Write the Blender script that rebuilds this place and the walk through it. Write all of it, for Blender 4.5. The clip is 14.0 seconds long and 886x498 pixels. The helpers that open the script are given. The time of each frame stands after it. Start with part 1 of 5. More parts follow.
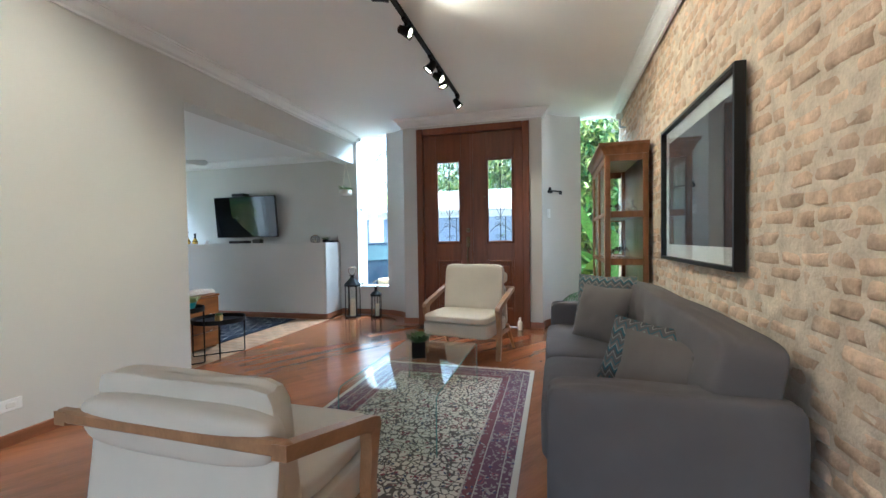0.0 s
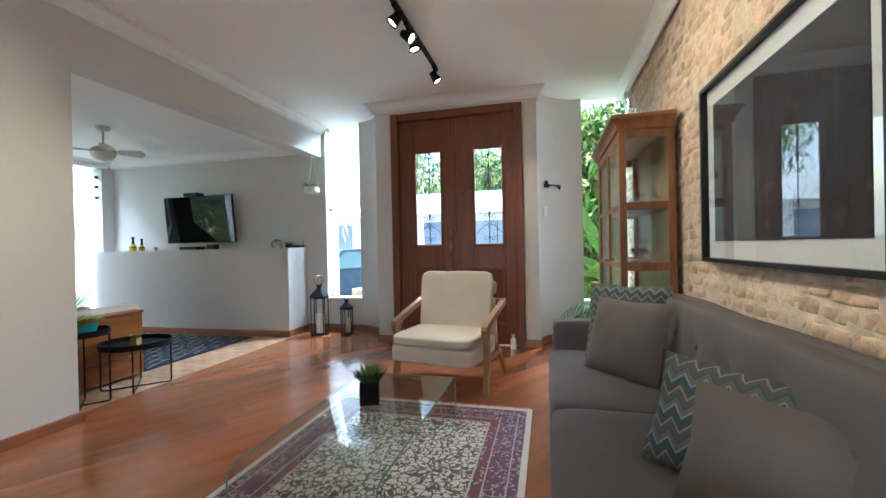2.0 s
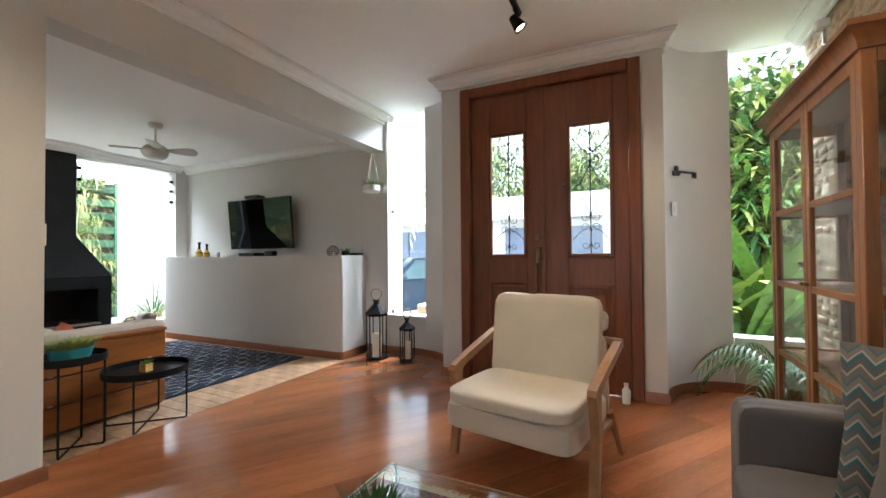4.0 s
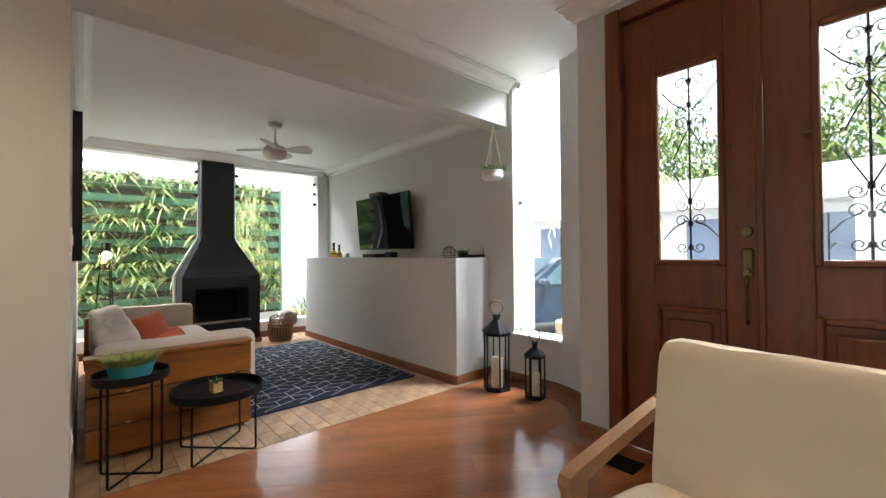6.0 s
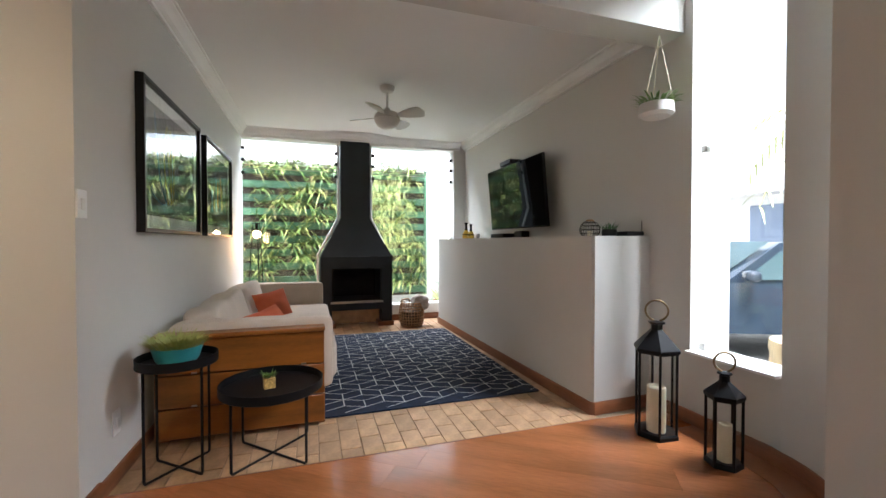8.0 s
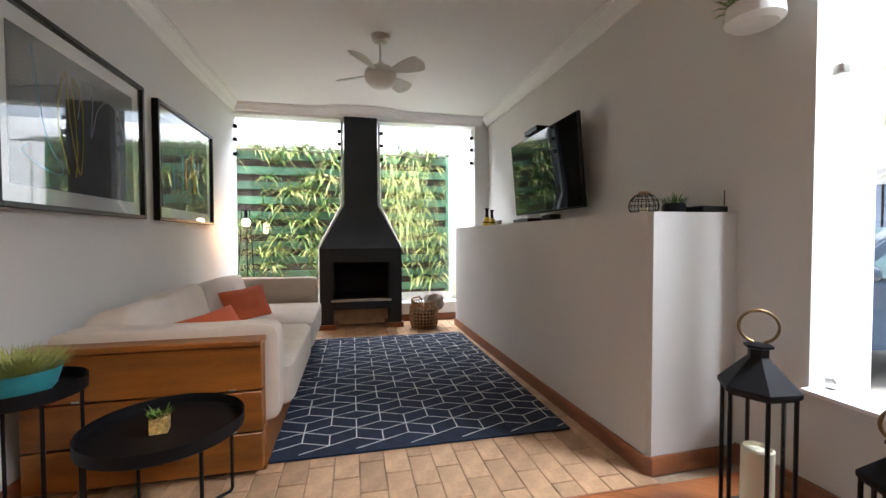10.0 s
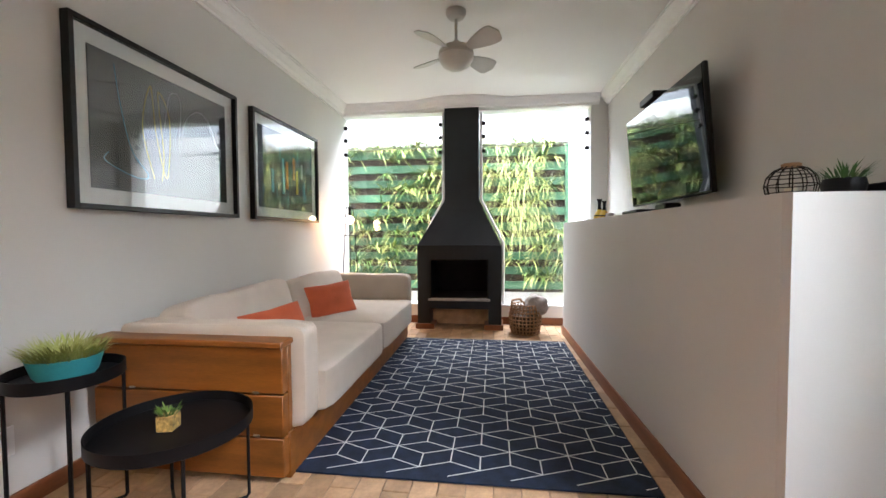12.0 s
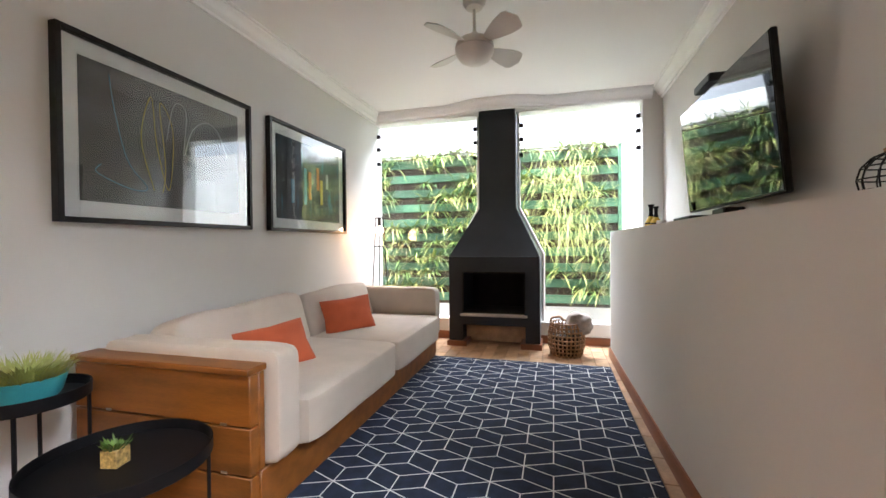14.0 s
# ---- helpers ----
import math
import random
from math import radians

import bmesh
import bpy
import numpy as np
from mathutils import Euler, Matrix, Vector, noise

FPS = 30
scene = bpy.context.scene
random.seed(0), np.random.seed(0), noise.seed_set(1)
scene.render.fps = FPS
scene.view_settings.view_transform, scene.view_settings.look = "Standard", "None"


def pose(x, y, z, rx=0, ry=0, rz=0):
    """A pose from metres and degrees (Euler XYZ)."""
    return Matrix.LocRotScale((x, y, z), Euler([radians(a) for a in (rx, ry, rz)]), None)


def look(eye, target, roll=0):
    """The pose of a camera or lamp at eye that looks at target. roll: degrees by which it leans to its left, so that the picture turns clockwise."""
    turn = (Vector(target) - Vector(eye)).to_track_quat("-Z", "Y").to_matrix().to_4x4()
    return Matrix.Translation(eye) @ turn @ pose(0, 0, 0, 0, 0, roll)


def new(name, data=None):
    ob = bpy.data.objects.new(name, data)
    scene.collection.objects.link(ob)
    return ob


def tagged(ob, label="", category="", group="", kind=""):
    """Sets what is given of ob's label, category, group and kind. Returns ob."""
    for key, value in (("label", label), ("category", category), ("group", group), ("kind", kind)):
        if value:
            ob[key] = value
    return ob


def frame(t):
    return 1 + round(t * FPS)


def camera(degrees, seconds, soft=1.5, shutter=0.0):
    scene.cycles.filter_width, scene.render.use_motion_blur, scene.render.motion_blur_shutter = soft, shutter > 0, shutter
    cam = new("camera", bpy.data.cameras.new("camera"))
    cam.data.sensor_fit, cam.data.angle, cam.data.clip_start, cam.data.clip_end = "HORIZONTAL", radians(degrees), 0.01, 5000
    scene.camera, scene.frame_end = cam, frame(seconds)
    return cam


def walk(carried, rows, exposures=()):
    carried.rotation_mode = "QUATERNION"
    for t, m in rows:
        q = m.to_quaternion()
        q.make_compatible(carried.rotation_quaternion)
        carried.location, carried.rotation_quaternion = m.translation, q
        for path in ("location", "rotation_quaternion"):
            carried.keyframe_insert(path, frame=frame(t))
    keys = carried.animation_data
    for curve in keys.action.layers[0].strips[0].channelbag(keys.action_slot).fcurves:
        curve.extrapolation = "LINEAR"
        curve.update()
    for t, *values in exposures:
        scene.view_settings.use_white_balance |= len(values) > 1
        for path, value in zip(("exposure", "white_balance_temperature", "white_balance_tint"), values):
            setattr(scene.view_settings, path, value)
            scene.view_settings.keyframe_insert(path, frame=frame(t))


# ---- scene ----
cam = camera(95.0, 14.0)
PATH = [
    (0, (-0.147, 1.013, 1.235), (-0.675, 2.941, 1.188), -0.8),
    (0.5, (-0.14, 1.217, 1.237), (-0.673, 3.144, 1.19), -1.0),
    (1, (-0.16, 1.41, 1.221), (-0.662, 3.345, 1.189), -1.2),
    (1.5, (-0.15, 1.654, 1.205), (-0.653, 3.59, 1.187), -1.2),
    (2, (-0.207, 1.892, 1.174), (-0.704, 3.829, 1.165), -1.2),
    (2.5, (-0.263, 2.13, 1.172), (-0.802, 4.056, 1.19), -1.2),
    (3, (-0.301, 2.403, 1.184), (-0.952, 4.294, 1.214), -1.0),
    (5.5, (-0.75, 3.781, 1.209), (-2.058, 5.293, 1.233), -0.3),
    (6, (-0.788, 4.046, 1.25), (-2.283, 5.374, 1.276), -0.4),
    (6.5, (-0.887, 4.317, 1.231), (-2.547, 5.431, 1.261), -0.0),
    (7, (-1.02, 4.557, 1.192), (-2.8, 5.469, 1.205), 0.1),
    (7.5, (-1.159, 4.766, 1.187), (-3.015, 5.513, 1.176), -0.1),
    (8, (-1.341, 4.933, 1.17), (-3.245, 5.544, 1.135), -0.0),
    (10.5, (-2.167, 5.543, 1.091), (-4.142, 5.857, 1.034), -0.4),
    (11, (-2.241, 5.688, 1.113), (-4.239, 5.772, 1.08), -0.4),
    (11.5, (-2.285, 5.831, 1.121), (-4.281, 5.717, 1.069), -0.2),
    (12, (-2.389, 5.924, 1.099), (-4.372, 5.675, 1.024), -0.3),
    (12.5, (-2.536, 5.979, 1.097), (-4.503, 5.624, 1.029), -0.4),
    (13, (-2.629, 6.033, 1.111), (-4.58, 5.597, 1.054), -0.5),
    (13.5, (-2.7, 6.093, 1.107), (-4.637, 5.599, 1.066), -0.5),
    (14, (-2.725, 6.149, 1.112), (-4.655, 5.624, 1.085), -0.5),
]
walk(cam, [(t, look(eye, target, roll)) for t, eye, target, roll in PATH], [(0.0, 2.0, 4850, 1), (2.5, 2.03, 5200, 5), (5.5, 1.67, 6050, 11), (8.0, 1.65, 6050, 12), (10.5, 1.78, 6150, 16), (11.0, 1.94, 6100, 14), (12.5, 2.1, 6100, 14), (14.0, 2.16, 6150, 15)])

# ---- light ----
SUN_EL, SUN_AZ = radians(62), radians(115)
world = bpy.data.worlds.new("sky")
scene.world = world
world.use_nodes = True
wt = world.node_tree
sky = wt.nodes.new("ShaderNodeTexSky")
sky.sky_type, sky.sun_disc, sky.sun_elevation, sky.sun_rotation = "NISHITA", False, SUN_EL, SUN_AZ
sky.dust_density, sky.air_density = 3.0, 1.0
haze = wt.nodes.new("ShaderNodeHueSaturation")
haze.inputs["Saturation"].default_value, haze.inputs["Value"].default_value = 0.3, 1.8
wt.links.new(sky.outputs[0], haze.inputs["Color"])
wt.links.new(haze.outputs[0], wt.nodes["Background"].inputs[0])
wt.nodes["Background"].inputs[1].default_value = 0.15


def lamp(name, kind, m, power, colour=(1, 1, 1), **more):
    data = bpy.data.lights.new(name, kind)
    data.energy, data.color = power, colour
    ob = new(name, data)
    ob.matrix_world = m
    return ob, data


_, sun = lamp("sun", "SUN", look((3, -2, 8), (0, 0, 0)), 2.5, (1, 0.95, 0.88))
sun.angle = radians(6)


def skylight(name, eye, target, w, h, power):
    """An area lamp added outside above an opening, in place of the sky's light."""
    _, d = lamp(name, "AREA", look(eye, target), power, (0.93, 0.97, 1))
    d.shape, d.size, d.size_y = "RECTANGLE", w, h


skylight("glass_wall_skylight", (-8.6, 5.6, 4.5), (-6.1, 5.6, 0.4), 3.2, 1.6, 230)
skylight("front_window_skylight", (-2.5, 8.5, 4.0), (-3.7, 6.0, 0.8), 1.2, 1.2, 150)
skylight("side_window_skylight", (0.4, 8.3, 3.7), (-0.4, 6.0, 0.6), 1.0, 1.2, 130)
# fill lamp added behind the view, over an invented back opening
skylight("rear_fill_lamp", (-1.3, -3.7, 3.1), (-1.3, 1.5, 0.7), 3.0, 1.2, 90)

# ---- materials ----
def mat(name, base, rough=0.6, metal=0.0, var=0.12, scale=6.0, bump=0.15, fine=120.0, stretch=(1, 1, 1), spec=0.5, tint=0.0, coat=0.0, deep=0.004):
    """A paint, cloth, wood or metal: base colour varied at two scales, with a fine relief."""
    m = bpy.data.materials.new(name)
    m.use_nodes = True
    nt = m.node_tree
    b = nt.nodes["Principled BSDF"]
    b.inputs["Roughness"].default_value, b.inputs["Metallic"].default_value = rough, metal
    b.inputs["Specular IOR Level"].default_value = spec
    b.inputs["Coat Weight"].default_value = coat
    tc, mp = nt.nodes.new("ShaderNodeTexCoord"), nt.nodes.new("ShaderNodeMapping")
    mp.inputs["Scale"].default_value = stretch
    nt.links.new(tc.outputs["Object"], mp.inputs[0])
    n1, n2 = nt.nodes.new("ShaderNodeTexNoise"), nt.nodes.new("ShaderNodeTexNoise")
    n1.inputs["Scale"].default_value, n1.inputs["Detail"].default_value = scale, 4
    n2.inputs["Scale"].default_value, n2.inputs["Detail"].default_value = fine, 2
    for n in (n1, n2):
        nt.links.new(mp.outputs[0], n.inputs["Vector"])
    add = nt.nodes.new("ShaderNodeMath")
    add.operation = "MULTIPLY_ADD"
    add.inputs[1].default_value = 0.35
    nt.links.new(n2.outputs[0], add.inputs[0])
    nt.links.new(n1.outputs[0], add.inputs[2])
    ramp = nt.nodes.new("ShaderNodeValToRGB")
    c = Vector(base)
    ramp.color_ramp.elements[0].position, ramp.color_ramp.elements[1].position = 0.42, 0.95
    ramp.color_ramp.elements[0].color = (*(c * (1 - var)), 1)
    ramp.color_ramp.elements[1].color = (*(c * (1 + var)), 1)
    nt.links.new(add.outputs[0], ramp.inputs[0])
    out = ramp.outputs[0]
    if tint:
        info, hsv, mr = nt.nodes.new("ShaderNodeObjectInfo"), nt.nodes.new("ShaderNodeHueSaturation"), nt.nodes.new("ShaderNodeMapRange")
        mr.inputs["To Min"].default_value, mr.inputs["To Max"].default_value = 1 - tint, 1 + tint
        nt.links.new(info.outputs["Random"], mr.inputs[0])
        nt.links.new(mr.outputs[0], hsv.inputs["Value"])
        nt.links.new(out, hsv.inputs["Color"])
        out = hsv.outputs[0]
    nt.links.new(out, b.inputs["Base Color"])
    if bump:
        bp = nt.nodes.new("ShaderNodeBump")
        bp.inputs["Strength"].default_value, bp.inputs["Distance"].default_value = bump, deep
        nt.links.new(add.outputs[0], bp.inputs["Height"])
        nt.links.new(bp.outputs[0], b.inputs["Normal"])
    return m


def glass_mat(name, tint=(1, 1, 1), rough=0.0, ior=1.5):
    m = bpy.data.materials.new(name)
    m.use_nodes = True
    nt = m.node_tree
    nt.nodes.remove(nt.nodes["Principled BSDF"])
    tr, gl, mx, lw, pw, ma = (nt.nodes.new("ShaderNode" + k) for k in ("BsdfTransparent", "BsdfGlossy", "MixShader", "LayerWeight", "Math", "Math"))
    tr.inputs[0].default_value = (*tint, 1)
    gl.inputs["Roughness"].default_value = rough
    # Schlick's rise of the gloss towards grazing angles
    lw.inputs[0].default_value = 0.5
    f0 = ((ior - 1) / (ior + 1)) ** 2
    pw.operation, ma.operation = "POWER", "MULTIPLY_ADD"
    pw.inputs[1].default_value, ma.inputs[1].default_value, ma.inputs[2].default_value = 5.0, 0.9 - f0, f0
    nt.links.new(lw.outputs["Facing"], pw.inputs[0])
    nt.links.new(pw.outputs[0], ma.inputs[0])
    nt.links.new(ma.outputs[0], mx.inputs[0])
    nt.links.new(tr.outputs[0], mx.inputs[1])
    nt.links.new(gl.outputs[0], mx.inputs[2])
    nt.links.new(mx.outputs[0], nt.nodes["Material Output"].inputs[0])
    return m


def glow_mat(name, colour, power):
    m = mat(name, colour, bump=0)
    b = m.node_tree.nodes["Principled BSDF"]
    b.inputs["Emission Color"].default_value, b.inputs["Emission Strength"].default_value = (*colour, 1), power
    return m


WALL = mat("wall_paint", (0.61, 0.60, 0.57), 0.75, var=0.03, scale=1.5, bump=0.12, fine=260)
CEIL = mat("ceiling_paint", (0.84, 0.84, 0.83), 0.8, var=0.02, scale=1.2, bump=0.08, fine=260)
WHITE = mat("white_paint", (0.80, 0.80, 0.79), 0.45, var=0.03, scale=3)
OUTWALL = mat("outdoor_white_wall", (0.78, 0.78, 0.77), 0.85, var=0.08, scale=1.5, bump=0.3)
DOORWOOD = mat("door_wood", (0.165, 0.048, 0.014), 0.36, var=0.24, scale=9, fine=60, stretch=(3, 3, 0.25), bump=0.2)
TRIMWOOD = mat("trim_wood", (0.23, 0.085, 0.036), 0.35, var=0.3, scale=6, fine=60, stretch=(0.4, 0.4, 3), bump=0.15)
FLOORWOOD = mat("floor_wood", (0.32, 0.114, 0.041), 0.19, var=0.34, scale=2.6, fine=40, stretch=(2.2, 0.35, 1), bump=0.015, tint=0.17, coat=0.3)
CABWOOD = mat("cabinet_wood", (0.21, 0.085, 0.028), 0.35, var=0.3, scale=8, fine=60, stretch=(3, 3, 0.4), bump=0.15)
PINE = mat("sofa_pine", (0.235, 0.080, 0.012), 0.42, var=0.35, scale=4, fine=70, stretch=(3, 0.5, 4), bump=0.15, tint=0.1)
ASH = mat("chair_wood", (0.36, 0.19, 0.085), 0.4, var=0.25, scale=9, fine=70, stretch=(2, 0.5, 1), bump=0.12)
CREAM = mat("cream_fabric", (0.66, 0.585, 0.47), 0.9, var=0.06, scale=5, fine=600, bump=0.35)
BEIGE = mat("beige_fabric", (0.55, 0.48, 0.405), 0.92, var=0.07, scale=5, fine=500, bump=0.4)
GREY = mat("grey_fabric", (0.130, 0.115, 0.109), 0.93, var=0.10, scale=5, fine=500, bump=0.4)
PILLOWGREY = mat("taupe_fabric", (0.14, 0.118, 0.104), 0.9, var=0.10, scale=6, fine=400, bump=0.4)
ORANGE = mat("orange_fabric", (0.50, 0.105, 0.04), 0.9, var=0.12, scale=8, fine=400, bump=0.4)
BLACK = mat("black_metal", (0.006, 0.006, 0.007), 0.5, var=0.2, scale=10, bump=0.05, spec=0.2)
FRAMEBLACK = mat("black_frame", (0.008, 0.008, 0.009), 0.4, var=0.2, scale=10, bump=0.05, spec=0.3)
CHARCOAL = mat("charcoal_steel", (0.019, 0.023, 0.029), 0.55, var=0.18, scale=4, bump=0.12, spec=0.35)
SOOT = mat("soot", (0.010, 0.009, 0.009), 0.8, var=0.5, scale=9, bump=0.5)
STEEL = mat("brushed_steel", (0.55, 0.54, 0.52), 0.3, 1.0, var=0.1)
BRASS = mat("aged_brass", (0.20, 0.14, 0.07), 0.4, 1.0, var=0.3, scale=20)
SCREEN = mat("screen", (0.004, 0.005, 0.006), 0.03, var=0.05, bump=0, spec=0.6)
PLASTIC = mat("black_plastic", (0.008, 0.008, 0.009), 0.4, var=0.1, bump=0.05, spec=0.3)
PAPER = mat("mat_board", (0.78, 0.78, 0.76), 0.8, var=0.02, bump=0.05)
CANDLE = mat("candle_wax", (0.80, 0.74, 0.58), 0.5, var=0.05, scale=12, bump=0.1)
TEAL = mat("teal_ceramic", (0.055, 0.33, 0.36), 0.35, var=0.15, scale=12, bump=0.1)
LEAF = mat("leaf", (0.115, 0.205, 0.042), 0.45, var=0.5, scale=14, fine=80, bump=0.1)
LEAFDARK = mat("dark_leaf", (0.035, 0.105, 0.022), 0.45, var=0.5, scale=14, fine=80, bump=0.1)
LEAFPALE = mat("pale_leaf", (0.37, 0.41, 0.12), 0.5, var=0.4, scale=10, fine=80, bump=0.1)
STEMDRY = mat("dry_grass", (0.30, 0.22, 0.10), 0.7, var=0.4, scale=10)
BOARDGREEN = mat("green_board", (0.05, 0.13, 0.073), 0.55, var=0.3, scale=3, fine=40, stretch=(1, 0.4, 3), tint=0.2)
SOIL = mat("soil", (0.035, 0.026, 0.018), 0.95, var=0.5, scale=25, bump=0.8)
WICKER = mat("wicker", (0.34, 0.19, 0.09), 0.6, var=0.4, scale=30, bump=0.3)
THROW = mat("knit_throw", (0.36, 0.31, 0.28), 0.95, var=0.2, scale=30, fine=200, bump=0.9)
TILE = mat("clay_tile", (0.46, 0.29, 0.165), 0.5, var=0.28, scale=9, fine=60, bump=0.3, tint=0.2)
GROUT = mat("grout", (0.30, 0.22, 0.15), 0.9, var=0.2, scale=20, bump=0.4)
MORTAR = mat("mortar", (0.56, 0.465, 0.35), 0.95, var=0.26, scale=11, fine=70, bump=0.8, deep=0.012)
BRICK = mat("old_brick", (0.535, 0.385, 0.262), 0.92, var=0.36, scale=11, fine=60, bump=0.8, tint=0.17, deep=0.014)
CERAMIC = mat("white_ceramic", (0.74, 0.73, 0.70), 0.4, var=0.05, scale=12)
TERRA = mat("terracotta", (0.42, 0.16, 0.08), 0.8, var=0.2, scale=10)
YELLOW = mat("yellow_glaze", (0.60, 0.38, 0.03), 0.35, var=0.15, scale=20)
BARK = mat("bark", (0.11, 0.08, 0.055), 0.9, var=0.4, scale=10, bump=0.8)
CARPAINT = mat("car_paint", (0.03, 0.045, 0.07), 0.2, var=0.1, scale=2, bump=0, coat=0.6)
CARGLASS = mat("car_glass", (0.10, 0.17, 0.19), 0.05, var=0.2, scale=2, bump=0)
RUBBER = mat("rubber", (0.02, 0.02, 0.02), 0.8, bump=0.1)
GATEBLUE = mat("gate_paint", (0.17, 0.21, 0.29), 0.6, var=0.1, scale=2)
PAVING = mat("paving", (0.34, 0.32, 0.29), 0.9, var=0.2, scale=3, bump=0.5)
GLASS = glass_mat("window_glass", (0.97, 0.99, 0.98))
PICGLASS = glass_mat("picture_glass", (0.98, 0.99, 0.99), 0.0, 1.85)
TABLEGLASS = glass_mat("table_glass", (0.955, 0.985, 0.97))
CRYSTAL = glass_mat("crystal", (0.95, 0.96, 0.97), 0.02, 1.8)
BULB = glow_mat("bulb_glow", (1.0, 0.72, 0.42), 9)


# ---- shapes ----
def bbox(bm, lo, hi, bevel=0.0, seg=1):
    r = bmesh.ops.create_cube(bm, size=1)
    vs = r["verts"]
    c, d = (Vector(lo) + Vector(hi)) / 2, Vector(hi) - Vector(lo)
    for v in vs:
        v.co = Vector((v.co.x * d.x, v.co.y * d.y, v.co.z * d.z)) + c
    if bevel:
        es = list({e for v in vs for e in v.link_edges})
        bmesh.ops.bevel(bm, geom=es, offset=bevel, segments=seg, affect="EDGES", profile=0.5)
    return vs


def rod(bm, p, q, r, r2=None, n=8):
    p, q = Vector(p), Vector(q)
    m = Matrix.Translation((p + q) / 2) @ (q - p).to_track_quat("Z", "Y").to_matrix().to_4x4()
    bmesh.ops.create_cone(bm, cap_ends=True, segments=n, radius1=r, radius2=r if r2 is None else r2, depth=(q - p).length, matrix=m)


def pipe(bm, pts, r, n=6):
    for a, b in zip(pts, pts[1:]):
        rod(bm, a, b, r, n=n)


def lathe(bm, prof, at=(0, 0, 0), n=20):
    """prof: rows of radius and height, turned round a vertical axis."""
    rings = [[bm.verts.new((at[0] + max(r, 1e-4) * math.cos(2 * math.pi * k / n), at[1] + max(r, 1e-4) * math.sin(2 * math.pi * k / n), at[2] + z)) for k in range(n)] for r, z in prof]
    for a, b in zip(rings, rings[1:]):
        for k in range(n):
            bm.faces.new((a[k], a[(k + 1) % n], b[(k + 1) % n], b[k]))
    bm.faces.new(rings[0][::-1])
    bm.faces.new(rings[-1])


def cushion(bm, lo, hi, power=5.0, n=10, sag=0.0):
    """A padded block: a cube rounded to a superellipsoid."""
    r = bmesh.ops.create_cube(bm, size=2)
    es = list({e for v in r["verts"] for e in v.link_edges})
    bmesh.ops.subdivide_edges(bm, edges=es, cuts=n, use_grid_fill=True)
    c, d = (Vector(lo) + Vector(hi)) / 2, (Vector(hi) - Vector(lo)) / 2
    for v in {w for w in bm.verts if w.tag is False}:
        u = v.co.copy()
        k = (abs(u.x) ** power + abs(u.y) ** power + abs(u.z) ** power) ** (1 / power)
        u = u / k
        w = noise.noise(Vector((u.x * 2.1 + c.x * 7, u.y * 2.1 + c.y * 7, u.z * 2.1))) * 0.02
        v.co = Vector((u.x * d.x, u.y * d.y, u.z * d.z * (1 + w * 2) - sag * max(0, u.z) * (1 - u.x * u.x) * (1 - u.y * u.y))) + c
        v.tag = True


def pillow(bm, w, h, t):
    """A scatter cushion standing in its own xz plane, corners pulled out."""
    n = 14
    grid = {}
    for side in (1, -1):
        for i in range(n + 1):
            for j in range(n + 1):
                u, v = 2 * i / n - 1, 2 * j / n - 1
                edge = i in (0, n) or j in (0, n)
                if edge and side == -1:
                    grid[-1, i, j] = grid[1, i, j]
                    continue
                puff = ((1 - abs(u) ** 2.4) * (1 - abs(v) ** 2.4)) ** 0.55
                pull = 1 - 0.07 * (1 - (abs(u) * abs(v)) ** 0.8) * (max(abs(u), abs(v)) ** 2)
                f = noise.noise(Vector((u * 2, v * 2, side + w * 9))) * 0.012
                grid[side, i, j] = bm.verts.new((u * w / 2 * pull, side * (t / 2 * puff + f * puff), v * h / 2 * pull))
        for i in range(n):
            for j in range(n):
                q = [grid[side, i, j], grid[side, i + 1, j], grid[side, i + 1, j + 1], grid[side, i, j + 1]]
                bm.faces.new(q if side == -1 else q[::-1])


def blade(bm, root, heading, length, width, droop, n=4, rise=0.5):
    """A strap leaf that arches from its root."""
    root = Vector(root)
    d = Vector((math.cos(heading), math.sin(heading), 0))
    s = Vector((-d.y, d.x, 0))
    last = None
    for k in range(n + 1):
        f = k / n
        p = root + d * (length * f * 0.8) + Vector((0, 0, length * (rise * f - droop * f * f)))
        wd = width * (0.35 + 1.3 * f) * (1 - f) ** 0.6 if f < 1 else 0.0005
        pair = (bm.verts.new(p + s * wd * 0.5), bm.verts.new(p - s * wd * 0.5))
        if last:
            bm.faces.new((last[0], pair[0], pair[1], last[1]))
        last = pair


def finish(name, bm, material, smooth=True):
    me = bpy.data.meshes.new(name)
    bmesh.ops.recalc_face_normals(bm, faces=bm.faces)
    bm.to_mesh(me)
    bm.free()
    me.materials.append(material)
    if smooth:
        me.shade_smooth()
        me.set_sharp_from_angle(angle=radians(38))
    return me


def part(name, bm, material, parent, label="", m=None):
    ob = new(name, finish(name, bm, material))
    if parent:
        ob.parent = parent
    if m is not None:
        ob.matrix_basis = m
    return tagged(ob, label)


def thing(name, label, category, m=None, group=""):
    ob = new(name)
    ob.empty_display_size = 0.1
    if m is not None:
        ob.matrix_basis = m
    return tagged(ob, label, category, group)


def boxpart(name, lo, hi, material, parent, bevel=0.004, label="", seg=1):
    bm = bmesh.new()
    bbox(bm, lo, hi, bevel, seg)
    return part(name, bm, material, parent, label)


def structure(name, bm, material, label=""):
    return tagged(part(name, bm, material, None, label), kind="structure")


def sbox(name, lo, hi, material, label=""):
    bm = bmesh.new()
    bbox(bm, lo, hi)
    return structure(name, bm, material, label)


